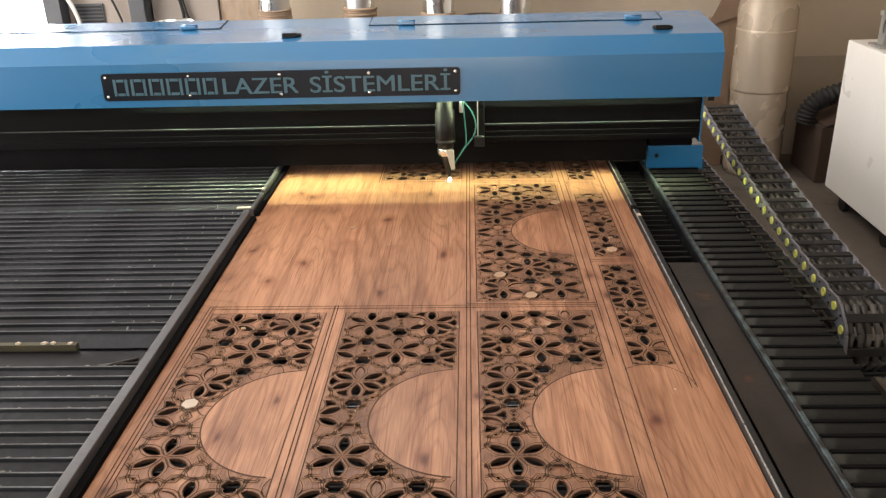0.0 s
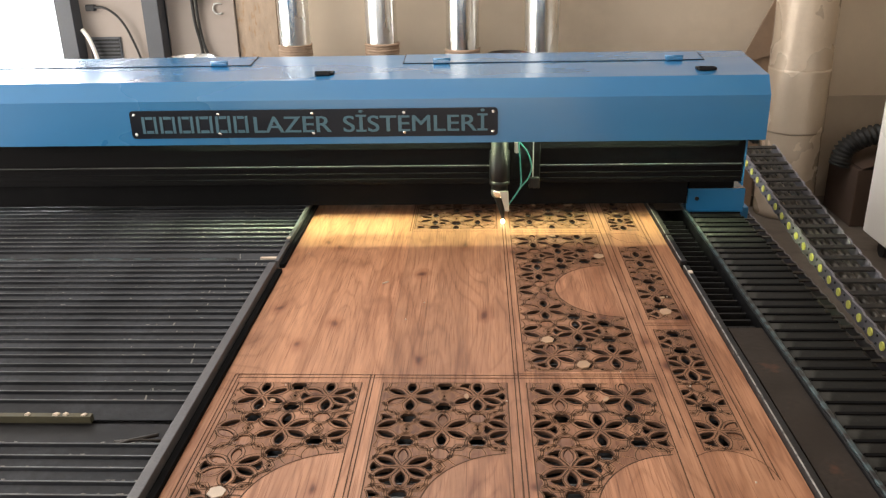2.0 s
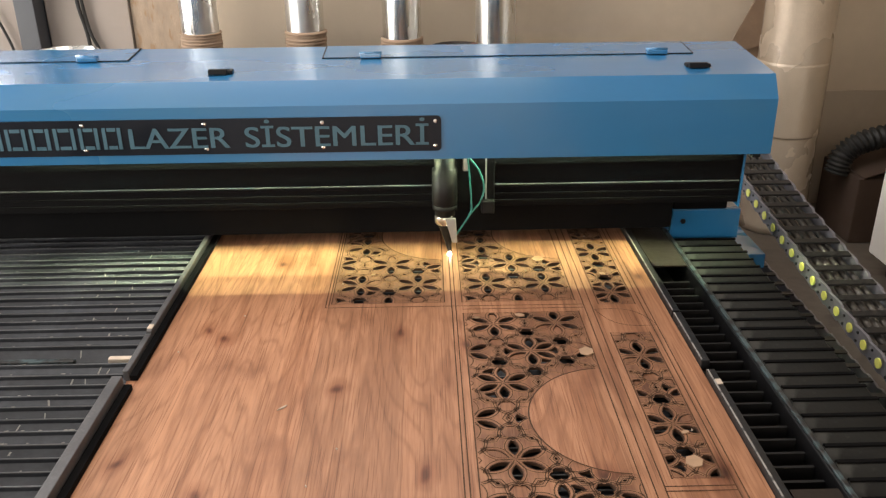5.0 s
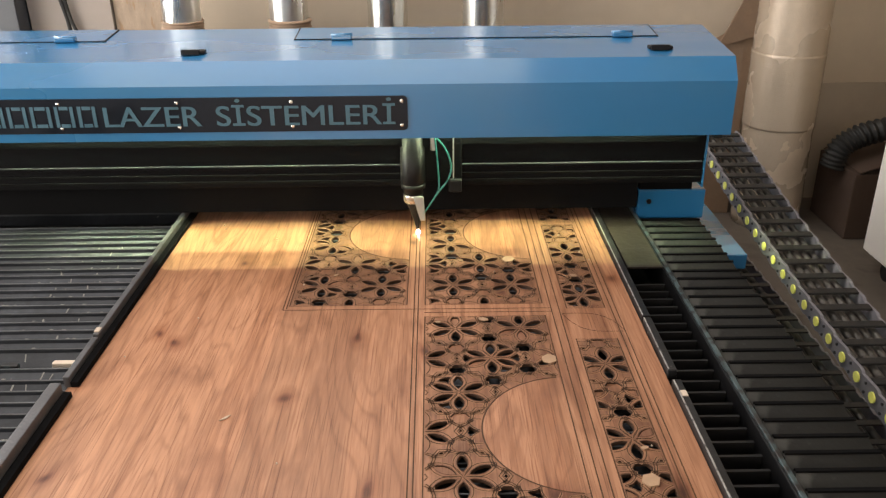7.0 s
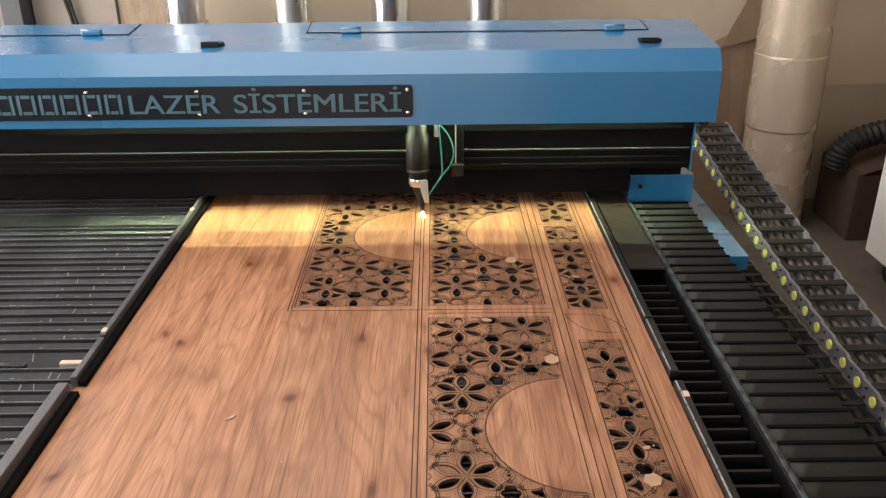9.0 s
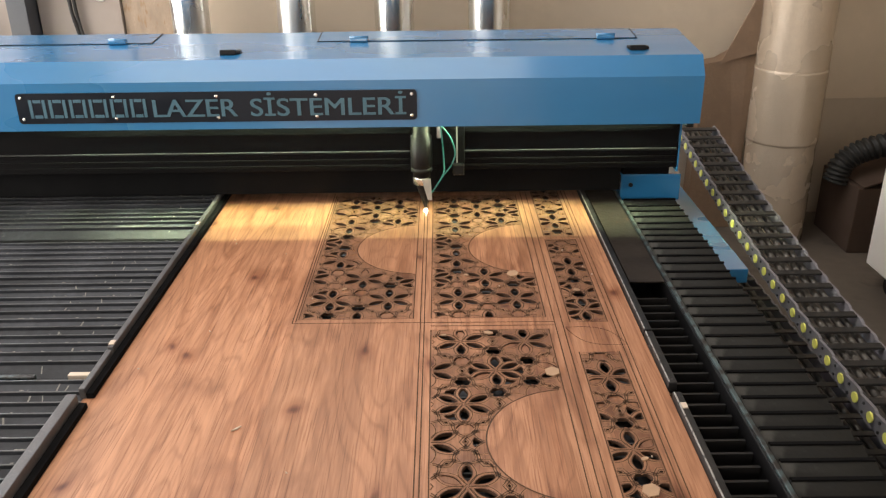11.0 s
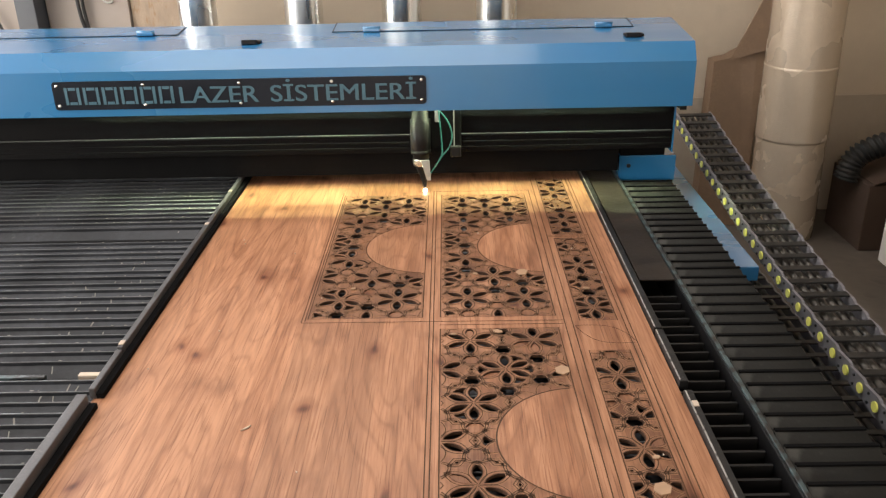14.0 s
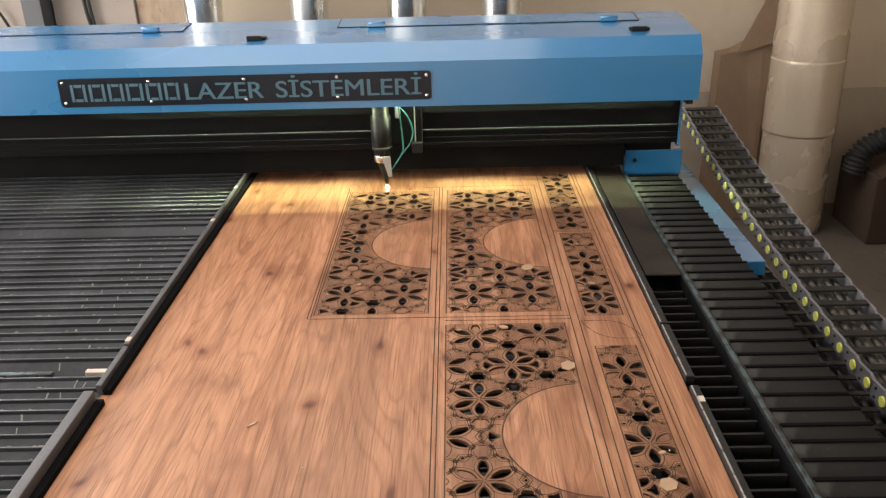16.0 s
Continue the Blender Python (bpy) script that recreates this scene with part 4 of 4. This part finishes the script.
    for v in bm.verts:
        v.co.x += (0.946 - v.co.z) * 0.20
        if v.co.z < 0.9:
            v.co.x = 0.012 + (v.co.x - 0.012) * 0.5
    part("bracket", bm, DULL, head, "pale metal bracket beside the nozzle")
    part("mount", boxes((-0.020, 0.134, 0.034, 0.0555, 0.975, 1.20), bevel=0.003), BLACK_BEAM, head, "black carriage plate")
    part("rod", boxes((0.1060, 0.1100, 0.026, 0.032, 0.985, 1.20)), DULL, head, "thin grey rod")
    part("block", boxes((0.094, 0.132, 0.010, 0.0335, 0.945, 0.984), bevel=0.004), BLACK, head, "small black sensor block")
    part("valve", boxes((0.040, 0.058, 0.010, 0.030, 1.075, 1.118), bevel=0.004), DULL, head, "small pale fitting")
    for ctrl in ([(0.054, 0.006, 1.12), (0.060, 0.004, 1.05), (0.064, 0.002, 0.99), (0.061, -0.004, 0.955), (0.028, -0.018, 0.905), (0.010, -0.020, 0.880)],
                 [(0.056, 0.008, 1.12), (0.086, 0.004, 1.08), (0.101, 0.002, 1.03), (0.090, 0.000, 0.988), (0.065, -0.002, 0.955), (0.032, -0.014, 0.910)]):
        bm = bmesh.new()
        tube(bm, curve_points(ctrl, 8), 0.0025, 8)
        part("air_hose", bm, HOSE, head, "thin green air hose")
    bm = bmesh.new()
    bmesh.ops.create_uvsphere(bm, u_segments=14, v_segments=10, radius=0.0062, matrix=Matrix.Translation((0.0, 0.0, SHEET_Z + 0.004)))
    part("burning_point", bm, SPARK, head, "glowing white-hot burning point")
    return g, head


# ---- cable chain: rigid links that roll round a moving loop ----
PITCH, CHAIN_X, LOOP_R, LINKS = 0.080, 1.062, 0.105, 50
CHAIN_START = 0.78


def sag(d):
    """Height of the upper run at a distance d behind the gantry's front."""
    return 0.760 + 0.12 * d + 0.04 * d * d


def chain_pose(s, t):
    """A link's place at a length s along the chain: down the sagging run, round the loop, back along the tray."""
    gy = gantry_y(t)
    ya, yl = gy + CHAIN_START, 0.255 + (gy - gantry_y(0)) / 2
    y, step = ya, 0.01
    while s > 0 and y > yl:
        run = math.hypot(step, sag(y - gy) - sag(y - step - gy))
        k = min(1.0, s / run)
        y, s = y - step * k, s - run
    z = sag(y - gy)
    tilt = math.degrees(math.atan(0.12 + 0.08 * (y - gy)))
    if s <= 0:
        return pose(CHAIN_X, y, z, tilt)
    arc = math.pi * LOOP_R
    if s < arc:
        a = s / LOOP_R
        return pose(CHAIN_X, y - LOOP_R * math.sin(a), z - LOOP_R * (1 - math.cos(a)), tilt * (1 - a / math.pi) + math.degrees(a))
    return pose(CHAIN_X, y + s - arc, z - 2 * LOOP_R, 180)


def build_chain():
    chain = thing("cable_chain", "grey and black plastic cable chain with yellow plugs", "cable chain")
    w, h = 0.158, 0.030
    bm = bmesh.new()
    outline = []
    for i in range(9):
        a = math.pi / 2 + math.pi * i / 8
        outline.append((-0.026 + 0.026 * math.cos(a), 0.028 * math.sin(a)))
    outline += [(0.030, -0.022), (0.046, -0.020), (0.046, 0.020), (0.030, 0.022)]
    prism(bm, outline, 0.0, 0.008)
    side = mesh_of("side_plate", bm, CHAIN)
    bar = mesh_of("bar", boxes((0.008, w - 0.008, -0.013, 0.013, 0.022, 0.029), bevel=0.002), CHAIN_BAR)
    low = mesh_of("bar", boxes((0.008, w - 0.008, -0.010, 0.010, -0.029, -0.024)), CHAIN_BAR)
    bm = bmesh.new()
    bmesh.ops.create_cone(bm, cap_ends=True, segments=16, radius1=0.0135, radius2=0.0135, depth=0.006, matrix=Matrix.Rotation(radians(90), 4, "Y"))
    plug = mesh_of("plug", bm, YELLOW)
    bm = bmesh.new()
    bmesh.ops.create_cone(bm, cap_ends=True, segments=8, radius1=0.004, radius2=0.004, depth=0.004, matrix=Matrix.Rotation(radians(90), 4, "Y"))
    pin = mesh_of("pin", bm, CHAIN_BAR)
    cables = []
    for x, z, r in ((0.026, 0.000, 0.009), (0.050, 0.004, 0.010), (0.075, -0.002, 0.011), (0.100, 0.003, 0.009), (0.126, 0.0, 0.010)):
        bm = bmesh.new()
        tube(bm, [(x, -PITCH / 2 - 0.006, z), (x, PITCH / 2 + 0.006, z)], r, 8)
        cables.append(mesh_of("cable", bm, CABLE))
    links = []
    for i in range(LINKS):
        link = new("link")
        link.parent = chain
        part("side_plate", side, CHAIN, link)
        b = part("side_plate", side, CHAIN, link)
        b.location.x = w - 0.008
        part("bar", bar, CHAIN_BAR, link)
        part("bar", low, CHAIN_BAR, link)
        p = part("plug", plug, YELLOW, link)
        p.location = (-0.001, -0.026, 0.0)
        for z in (0.013, -0.013):
            q = part("pin", pin, CHAIN_BAR, link)
            q.location = (-0.001, 0.012, z)
        for c in cables:
            part("cable", c, CABLE, link)
        links.append(link)
    return links


# ---- bellows over the rail: rigid pleats that spread as the gantry runs off ----
PLEATS = 65


def pleat_y(i, t):
    """Pleats of nearly constant pitch; those not yet drawn out lie packed under the gantry."""
    far = gantry_y(t) + 0.20
    pitch = 0.0500 + 0.0060 * (gantry_y(t) - gantry_y(0))
    y = -1.36 + pitch * (i + 0.5)
    return y if y < far else far + 0.12 * (1 - math.exp((far - y) * 1.2))


def build_bellows():
    bel = thing("rail_bellows", "dusty black pleated bellows covering the machine rail", "bellows")
    bm = bmesh.new()
    prism(bm, [(-0.030, -0.012), (0.018, 0.0185), (0.0225, 0.0185), (0.0245, -0.020), (0.022, -0.020), (0.0185, 0.0135), (-0.028, -0.016)], 0.701, 0.900)
    for v in bm.verts:
        if v.co.x > 0.8 and v.co.z > 0.01:
            v.co.x -= 0.016
    for v in bm.verts:
        v.co.y *= 1.02
    top = mesh_of("pleat", bm, BELLOWS)
    bm = bmesh.new()
    prism(bm, [(-0.025, -0.06), (0.024, -0.06), (0.022, 0.012), (-0.025, -0.016)], 0.884, 0.890)
    for v in bm.verts:
        v.co.y *= 1.02
    edge = mesh_of("pleat_side", bm, BELLOWS)
    # black strip on each pleat's top edge: the shadow line put in as a shape
    bm = bmesh.new()
    prism(bm, [(0.0165, 0.0190), (0.0225, 0.0190), (0.0245, 0.0160), (0.0285, 0.0170), (0.0260, 0.0225), (0.0175, 0.0225)], 0.702, 0.886)
    for v in bm.verts:
        v.co.y *= 1.02
    shade_strip = mesh_of("pleat_hem", bm, PITCH_BLACK)
    out = []
    rnd = random.Random(8)
    for i in range(PLEATS):
        p = part("pleat", top, BELLOWS, bel)
        part("pleat_hem", shade_strip, PITCH_BLACK, p, "black strip standing in for the shadow line between pleats")
        part("pleat_side", edge, BELLOWS, p)
        p["wob"] = rnd.uniform(-0.002, 0.002)
        out.append(p)
    return out


gantry, cutting_head = build_gantry()
chain_links = build_chain()
pleats = build_bellows()


# ---- things along the walls ----
def build_ducts():
    for x, y, z0, r in ((-1.262, 3.66, 1.115, 0.098), (-0.703, 3.66, 1.118, 0.100), (-0.187, 3.66, 1.075, 0.104), (0.312, 3.62, 0.98, 0.106)):
        d = thing("air_duct", "shiny galvanised air duct with its foot wrapped in brown paper", "air duct", group="ducts along the wall")
        bm = bmesh.new()
        lathe(bm, [(r - 0.002, z0), (r, z0 + 0.002), (r, z0 + 0.004), (r, 1.742), (r, 1.75), (r + 0.004, 1.752), (r + 0.004, 1.765), (r, 1.767), (r, 1.775), (r, 3.54), (r, 3.545), (r - 0.002, 3.55)], (x, y, 0), 36)
        part("pipe", bm, GALV, d, "galvanised sheet pipe")
        bm = bmesh.new()
        rnd = random.Random(int(x * 100))
        rings = []
        z = 0.02
        while z < z0 + 0.004:
            # turns of twisted paper string, each with a fat middle and a tight groove
            fat, sx, sy = rnd.uniform(0.006, 0.012), rnd.uniform(-0.003, 0.003), rnd.uniform(-0.003, 0.003)
            rings.append((r + 0.003, z, sx, sy))
            rings.append((r + 0.003 + fat, z + 0.005, sx, sy))
            rings.append((r + 0.002 + fat, z + 0.011, sx, sy))
            z += rnd.uniform(0.013, 0.019)
        rings.append((r + 0.010, z0 + 0.006))
        rings.append((r + 0.001, z0 + 0.008))
        lathe(bm, rings, (x, y, 0), 30)
        part("paper_wrap", bm, PAPER, d, "crumpled brown paper wrapping")


def build_cans():
    """Open round tins standing on a bench behind the machine; only their rims rise over the cover."""
    for x, y, r, mat in ((-1.74, 3.05, 0.14, STEEL), (0.085, 3.05, 0.115, RUST)):
        bm = bmesh.new()
        lathe(bm, [(r, 0.95), (r, 1.128), (r + 0.006, 1.130), (r + 0.006, 1.138), (r - 0.002, 1.138), (r - 0.003, 0.955)], (x, y, 0), 32)
        solid("metal_drum", bm, mat, "open round metal drum with a thin rolled rim", "drum")
    solid("workbench", boxes((-2.05, 0.35, 2.85, 3.25, 0.905, 0.949), (-2.03, -1.97, 2.87, 2.93, 0, 0.905), (0.27, 0.33, 2.87, 2.93, 0, 0.905), (-2.03, -1.97, 3.17, 3.23, 0, 0.905),
          (0.27, 0.33, 3.17, 3.23, 0, 0.905), bevel=0.003), POST, "plain dark bench behind the machine", "bench")


def build_wrapped_roll():
    roll = thing("wrapped_roll", "tall roll wrapped in shiny bubble wrap leaning by the wall", "roll")
    bm = bmesh.new()
    rings = []
    rnd = random.Random(3)
    for i in range(60):
        z = 0.004 + i * 0.045
        rings.append((0.183 + 0.0016 * math.sin(z * 9) + rnd.uniform(-0.001, 0.001), z, -0.008 * z, 0.0))
    lathe(bm, rings, (1.922, 3.55, 0), 40)
    part("film", bm, WRAP, roll, "shiny bubble wrap film")
    bm = bmesh.new()
    lathe(bm, [(0.1862, 0.56 + 0.0132 * k, -0.008 * (0.56 + 0.0132 * k), 0) for k in range(31)], (1.922, 3.55, 0), 40)
    part("film_overlap", bm, WRAP, roll, "second turn of the film")
    bag = thing("wrapped_package", "flat package in crumpled brown film leaning against the wall", "package")
    bm = bmesh.new()
    prof = [(1.47, 0.004), (1.745, 0.004), (1.75, 1.06), (1.70, 1.045), (1.62, 1.00), (1.565, 0.970), (1.485, 0.955)]
    rnd = random.Random(2)
    a = [bm.verts.new((x, 3.64 + rnd.uniform(-0.01, 0.01), z)) for x, z in prof]
    b = [bm.verts.new((x, 3.76, z)) for x, z in prof]
    bm.faces.new(a), bm.faces.new(b[::-1])
    for i in range(len(prof)):
        bm.faces.new((a[i - 1], b[i - 1], b[i], a[i]))
    bmesh.ops.triangulate(bm, faces=bm.faces[:1])
    bmesh.ops.recalc_face_normals(bm, faces=bm.faces)
    part("package_body", bm, BROWN_FILM, bag)
    bm = bmesh.new()
    v = [bm.verts.new(p) for p in ((1.560, 3.618, 0.965), (1.75, 3.606, 1.02), (1.775, 3.612, 1.44), (1.735, 3.618, 1.36), (1.560, 3.624, 0.965), (1.75, 3.612, 1.02), (1.775, 3.618, 1.44), (1.735, 3.624, 1.36))]
    bm.faces.new(v[:4]), bm.faces.new(v[4:][::-1])
    for i in range(4):
        bm.faces.new((v[(i - 1) % 4], v[4 + (i - 1) % 4], v[4 + i], v[i]))
    bmesh.ops.recalc_face_normals(bm, faces=bm.faces)
    part("film_flap", bm, BROWN_FILM, bag, "loose shiny film flap")


def build_hose_and_box():
    hose = thing("corrugated_hose", "black corrugated hose lying over a cardboard box", "hose")
    ctrl = [(2.18, 3.40, 0.36), (2.21, 3.40, 0.47), (2.31, 3.38, 0.545), (2.48, 3.36, 0.585), (2.68, 3.36, 0.58), (2.80, 3.36, 0.45), (2.85, 3.36, 0.15)]
    pts = curve_points(ctrl, 30)
    bm = bmesh.new()
    loops = []
    for i, p in enumerate(pts):
        d = (pts[min(i + 1, len(pts) - 1)] - pts[max(i - 1, 0)]).normalized()
        s = Vector((0, 1, 0))
        u = s.cross(d).normalized()
        r = 0.058 + 0.008 * math.sin(i * 1.05)
        loops.append([bm.verts.new(p + r * (math.cos(2 * math.pi * k / 16) * s + math.sin(2 * math.pi * k / 16) * u)) for k in range(16)])
    for a, b in zip(loops, loops[1:]):
        for k in range(16):
            bm.faces.new((a[k], a[(k + 1) % 16], b[(k + 1) % 16], b[k])).smooth = True
    bmesh.ops.recalc_face_normals(bm, faces=bm.faces)
    part("hose_body", bm, RUBBER, hose)
    crate = thing("cardboard_box", "worn brown cardboard box on the floor by the wall", "cardboard box")
    part("box_body", boxes((2.24, 2.78, 3.25, 3.68, 0.002, 0.37), bevel=0.006), CARD, crate)
    bm = boxes((2.26, 2.50, 3.24, 3.68, 0.374, 0.380))
    for v in bm.verts:
        v.co.z += max(0, v.co.x - 2.26) * 0.35
    part("flap", bm, CARD, crate, "open flap")


def build_white_cabinet():
    cab = thing("white_cabinet", "white metal machine cabinet on black castors", "cabinet")
    x0, x1, y0, y1 = 2.145, 2.87, 1.55, 2.87
    part("body", boxes((x0, x1, y0, y1, 0.12, 0.985), bevel=0.006), WHITE, cab, "white powder-coated body")
    for x in (x0 + 0.08, x1 - 0.08):
        for y in (y0 + 0.1, y1 - 0.12, (y0 + y1) / 2):
            bm = bmesh.new()
            bmesh.ops.create_cone(bm, cap_ends=True, segments=18, radius1=0.045, radius2=0.045, depth=0.03, matrix=Matrix.Translation((x, y, 0.046)) @ Matrix.Rotation(radians(90), 4, "Y"))
            c = part("castor", bm, RUBBER, cab, "black castor")
            part("fork", boxes((x - 0.024, x + 0.024, y - 0.02, y + 0.02, 0.085, 0.12), bevel=0.002), DULL, c)
    part("top_rail", boxes((x0 + 0.06, x0 + 0.10, 1.7, 2.62, 1.06, 1.13), (x0 + 0.06, x0 + 0.12, 2.60, 2.66, 0.985, 1.17), (x0 + 0.03, x0 + 0.14, 2.56, 2.70, 0.986, 1.00), bevel=0.003), DULL, cab, "metal slide rail on top")
    part("top_frame", boxes((x0 + 0.05, x1 - 0.1, 2.62, 2.66, 1.15, 1.175), (x0 + 0.10, x1 - 0.1, 2.52, 2.58, 1.04, 1.09), bevel=0.002), DULL, cab, "metal cross rail on top")
    part("carriage", boxes((x0 + 0.14, x0 + 0.4, 2.45, 2.62, 1.06, 1.12), bevel=0.004), BLACK, cab, "black carriage on the rail")


def build_left_wall_things():
    post = "dark grey steel post against the wall"
    for x0, x1 in ((-2.83, -2.72), (-2.255, -2.150)):
        solid("steel_post", boxes((x0, x1, 3.72, 3.86, 0.0, 3.58), bevel=0.003), POST, post, "post", group="steel posts by the wall")
    solid("wall_panel", boxes((-2.715, -2.265, 3.83, 3.888, 0.002, 2.4), bevel=0.002), PANEL, "dusty beige sheet panel between two posts", "panel")
    solid("wall_panel", boxes((-2.14, -1.70, 3.84, 3.888, 0.002, 2.4), bevel=0.002), PANEL, "dusty beige sheet panel beside a post", "panel")
    solid("chipboard_panel", boxes((-1.672, -1.405, 3.82, 3.888, 0.002, 2.3), bevel=0.003), CHIPBOARD, "upright chipboard panel with a rough face", "panel")
    solid("batten", boxes((-1.695, -1.677, 3.80, 3.888, 0.002, 2.3), bevel=0.002), PANEL, "thin pale upright batten", "batten")
    vent = thing("vent_grille", "dark slatted vent grille low on the wall panel", "vent grille")
    part("frame", boxes((-2.68, -2.47, 3.818, 3.829, 0.86, 1.165), bevel=0.002), POST, vent)
    for i in range(12):
        part("slat", boxes((-2.67, -2.48, 3.806, 3.817, 0.875 + i * 0.024, 0.887 + i * 0.024)), BLACK, vent)
    jb = thing("junction_box", "pale grey electrical junction box with black cables below", "junction box")
    part("box_body", boxes((-2.06, -1.80, 3.74, 3.839, 1.42, 1.72), bevel=0.006), BOX_GREY, jb)
    part("cover", boxes((-2.04, -1.82, 3.733, 3.739, 1.44, 1.70), bevel=0.002), BOX_GREY, jb, "pale cover")

    def wire(ctrl, r, mat, label):
        bm = bmesh.new()
        tube(bm, curve_points(ctrl, 12), r, 8)
        solid("cable", bm, mat, label, "cable")
    wire([(-1.955, 3.81, 1.43), (-1.945, 3.80, 1.25), (-1.925, 3.81, 1.10), (-1.915, 3.81, 0.9), (-1.91, 3.81, 0.6)], 0.011, RUBBER, "black cable hanging down the wall")
    wire([(-1.925, 3.80, 1.43), (-1.925, 3.81, 1.25), (-1.905, 3.81, 1.10), (-1.86, 3.81, 0.95), (-1.84, 3.81, 0.6)], 0.010, RUBBER, "black cable hanging down the wall")
    wire([(-2.62, 3.80, 1.36), (-2.52, 3.79, 1.35), (-2.43, 3.79, 1.27), (-2.37, 3.80, 1.12), (-2.33, 3.80, 0.95), (-2.31, 3.80, 0.6)], 0.008, RUBBER, "thin dark cable sagging on the wall")
    wire([(-2.70, 3.78, 1.22), (-2.65, 3.76, 1.15), (-2.62, 3.76, 1.02), (-2.615, 3.76, 0.85), (-2.61, 3.77, 0.5)], 0.014, WHITE, "cream cable hanging by the post")
    hook = [(-1.79 + 0.035 * math.cos(a), 3.828, 1.335 + 0.035 * math.sin(a)) for a in np.linspace(0.9, 5.4, 16)]
    bm = bmesh.new()
    tube(bm, hook, 0.006, 8)
    solid("hook", bm, DULL, "small open ring hook on the wall panel", "hook")
    solid("clip", boxes((-2.66, -2.60, 3.79, 3.829, 1.335, 1.375), bevel=0.004), BLACK, "small black cable clip on the panel", "clip")
    solid("wood_block", boxes((-0.825, -0.765, 0.795, 0.811, 0.7875, 0.806), bevel=0.002), BARE, "small pale wood block on the cross beam", "wood block")
    solid("wood_strip", boxes((-1.75, -0.985, -0.166, -0.150, 0.7875, 0.806), bevel=0.001), OLIVE, "thin olive-grey wood strip on the cross beam", "wood strip")
    rnd = random.Random(33)
    for x in (-1.135, -1.068, -1.045, -1.002):
        bm = bmesh.new()
        w = rnd.uniform(0.004, 0.009)
        tilt = [(-w, -0.004), (w * 0.4, -0.006), (w, 0.003), (-w * 0.3, 0.006)]
        lo = [bm.verts.new((x + u, -0.158 + v, 0.8062)) for u, v in tilt]
        hi = [bm.verts.new((x + u * 0.8, -0.158 + v * 0.8, 0.8062 + rnd.uniform(0.002, 0.005))) for u, v in tilt]
        bm.faces.new(lo[::-1]), bm.faces.new(hi)
        for i in range(4):
            bm.faces.new((lo[i - 1], lo[i], hi[i], hi[i - 1]))
        bmesh.ops.recalc_face_normals(bm, faces=bm.faces)
        solid("wood_chip", bm, BARE, "white flake lying on the olive strip", "offcut", group="flakes on the strip")
    bm = bmesh.new()
    tube(bm, [(-0.905, -0.262, 0.790), (-0.86, -0.245, 0.797), (-0.80, -0.236, 0.806)], 0.0045, 6)
    tube(bm, [(-0.90, -0.240, 0.790), (-0.84, -0.246, 0.799), (-0.79, -0.250, 0.800)], 0.0035, 6)
    solid("splinter", bm, RUST, "reddish-brown wood splinters on the cross beam", "offcut")
    for x, y, z in ((-0.738, 1.962, 0.8502), (-0.738, 1.642, 0.8502), (-0.7385, 0.868, 0.8502), (0.558, 0.600, 0.8342)):
        solid("pale_tab", boxes((x - 0.006, x + 0.006, y - 0.010, y + 0.010, z, z + 0.0025), bevel=0.0006), BARE, "small pale wood tab stuck on the black bar", "tab", group="tabs on the bars")


build_ducts()
build_cans()
build_wrapped_roll()
build_hose_and_box()
build_white_cabinet()
build_left_wall_things()


# ---- what moves ----
def motions():
    fine = [0.0, 0.4, 0.8, 0.95, 1.05, 1.3, 2, 3, 4, 5, 6, 7, 8, 9, 10, 11, 12, 13, 13.4, 13.55, 13.7, 14, 15, 16]
    walk(gantry, [(t, pose(0, gantry_y(t), 0)) for t in fine])
    walk(cutting_head, [(t, pose(head_x(t), 0, 0)) for t in fine])
    steps = [0.0, 0.95, 1.05, 1.5, 2, 3, 4, 5, 6, 7, 8, 9, 10, 11, 12, 13, 13.5, 13.6, 16]
    for i, link in enumerate(chain_links):
        walk(link, [(t, chain_pose((i + 0.5) * PITCH, t)) for t in steps])
    for i, p in enumerate(pleats):
        walk(p, [(t, pose(0, pleat_y(i, t), 0.792 + p["wob"])) for t in steps])


motions()
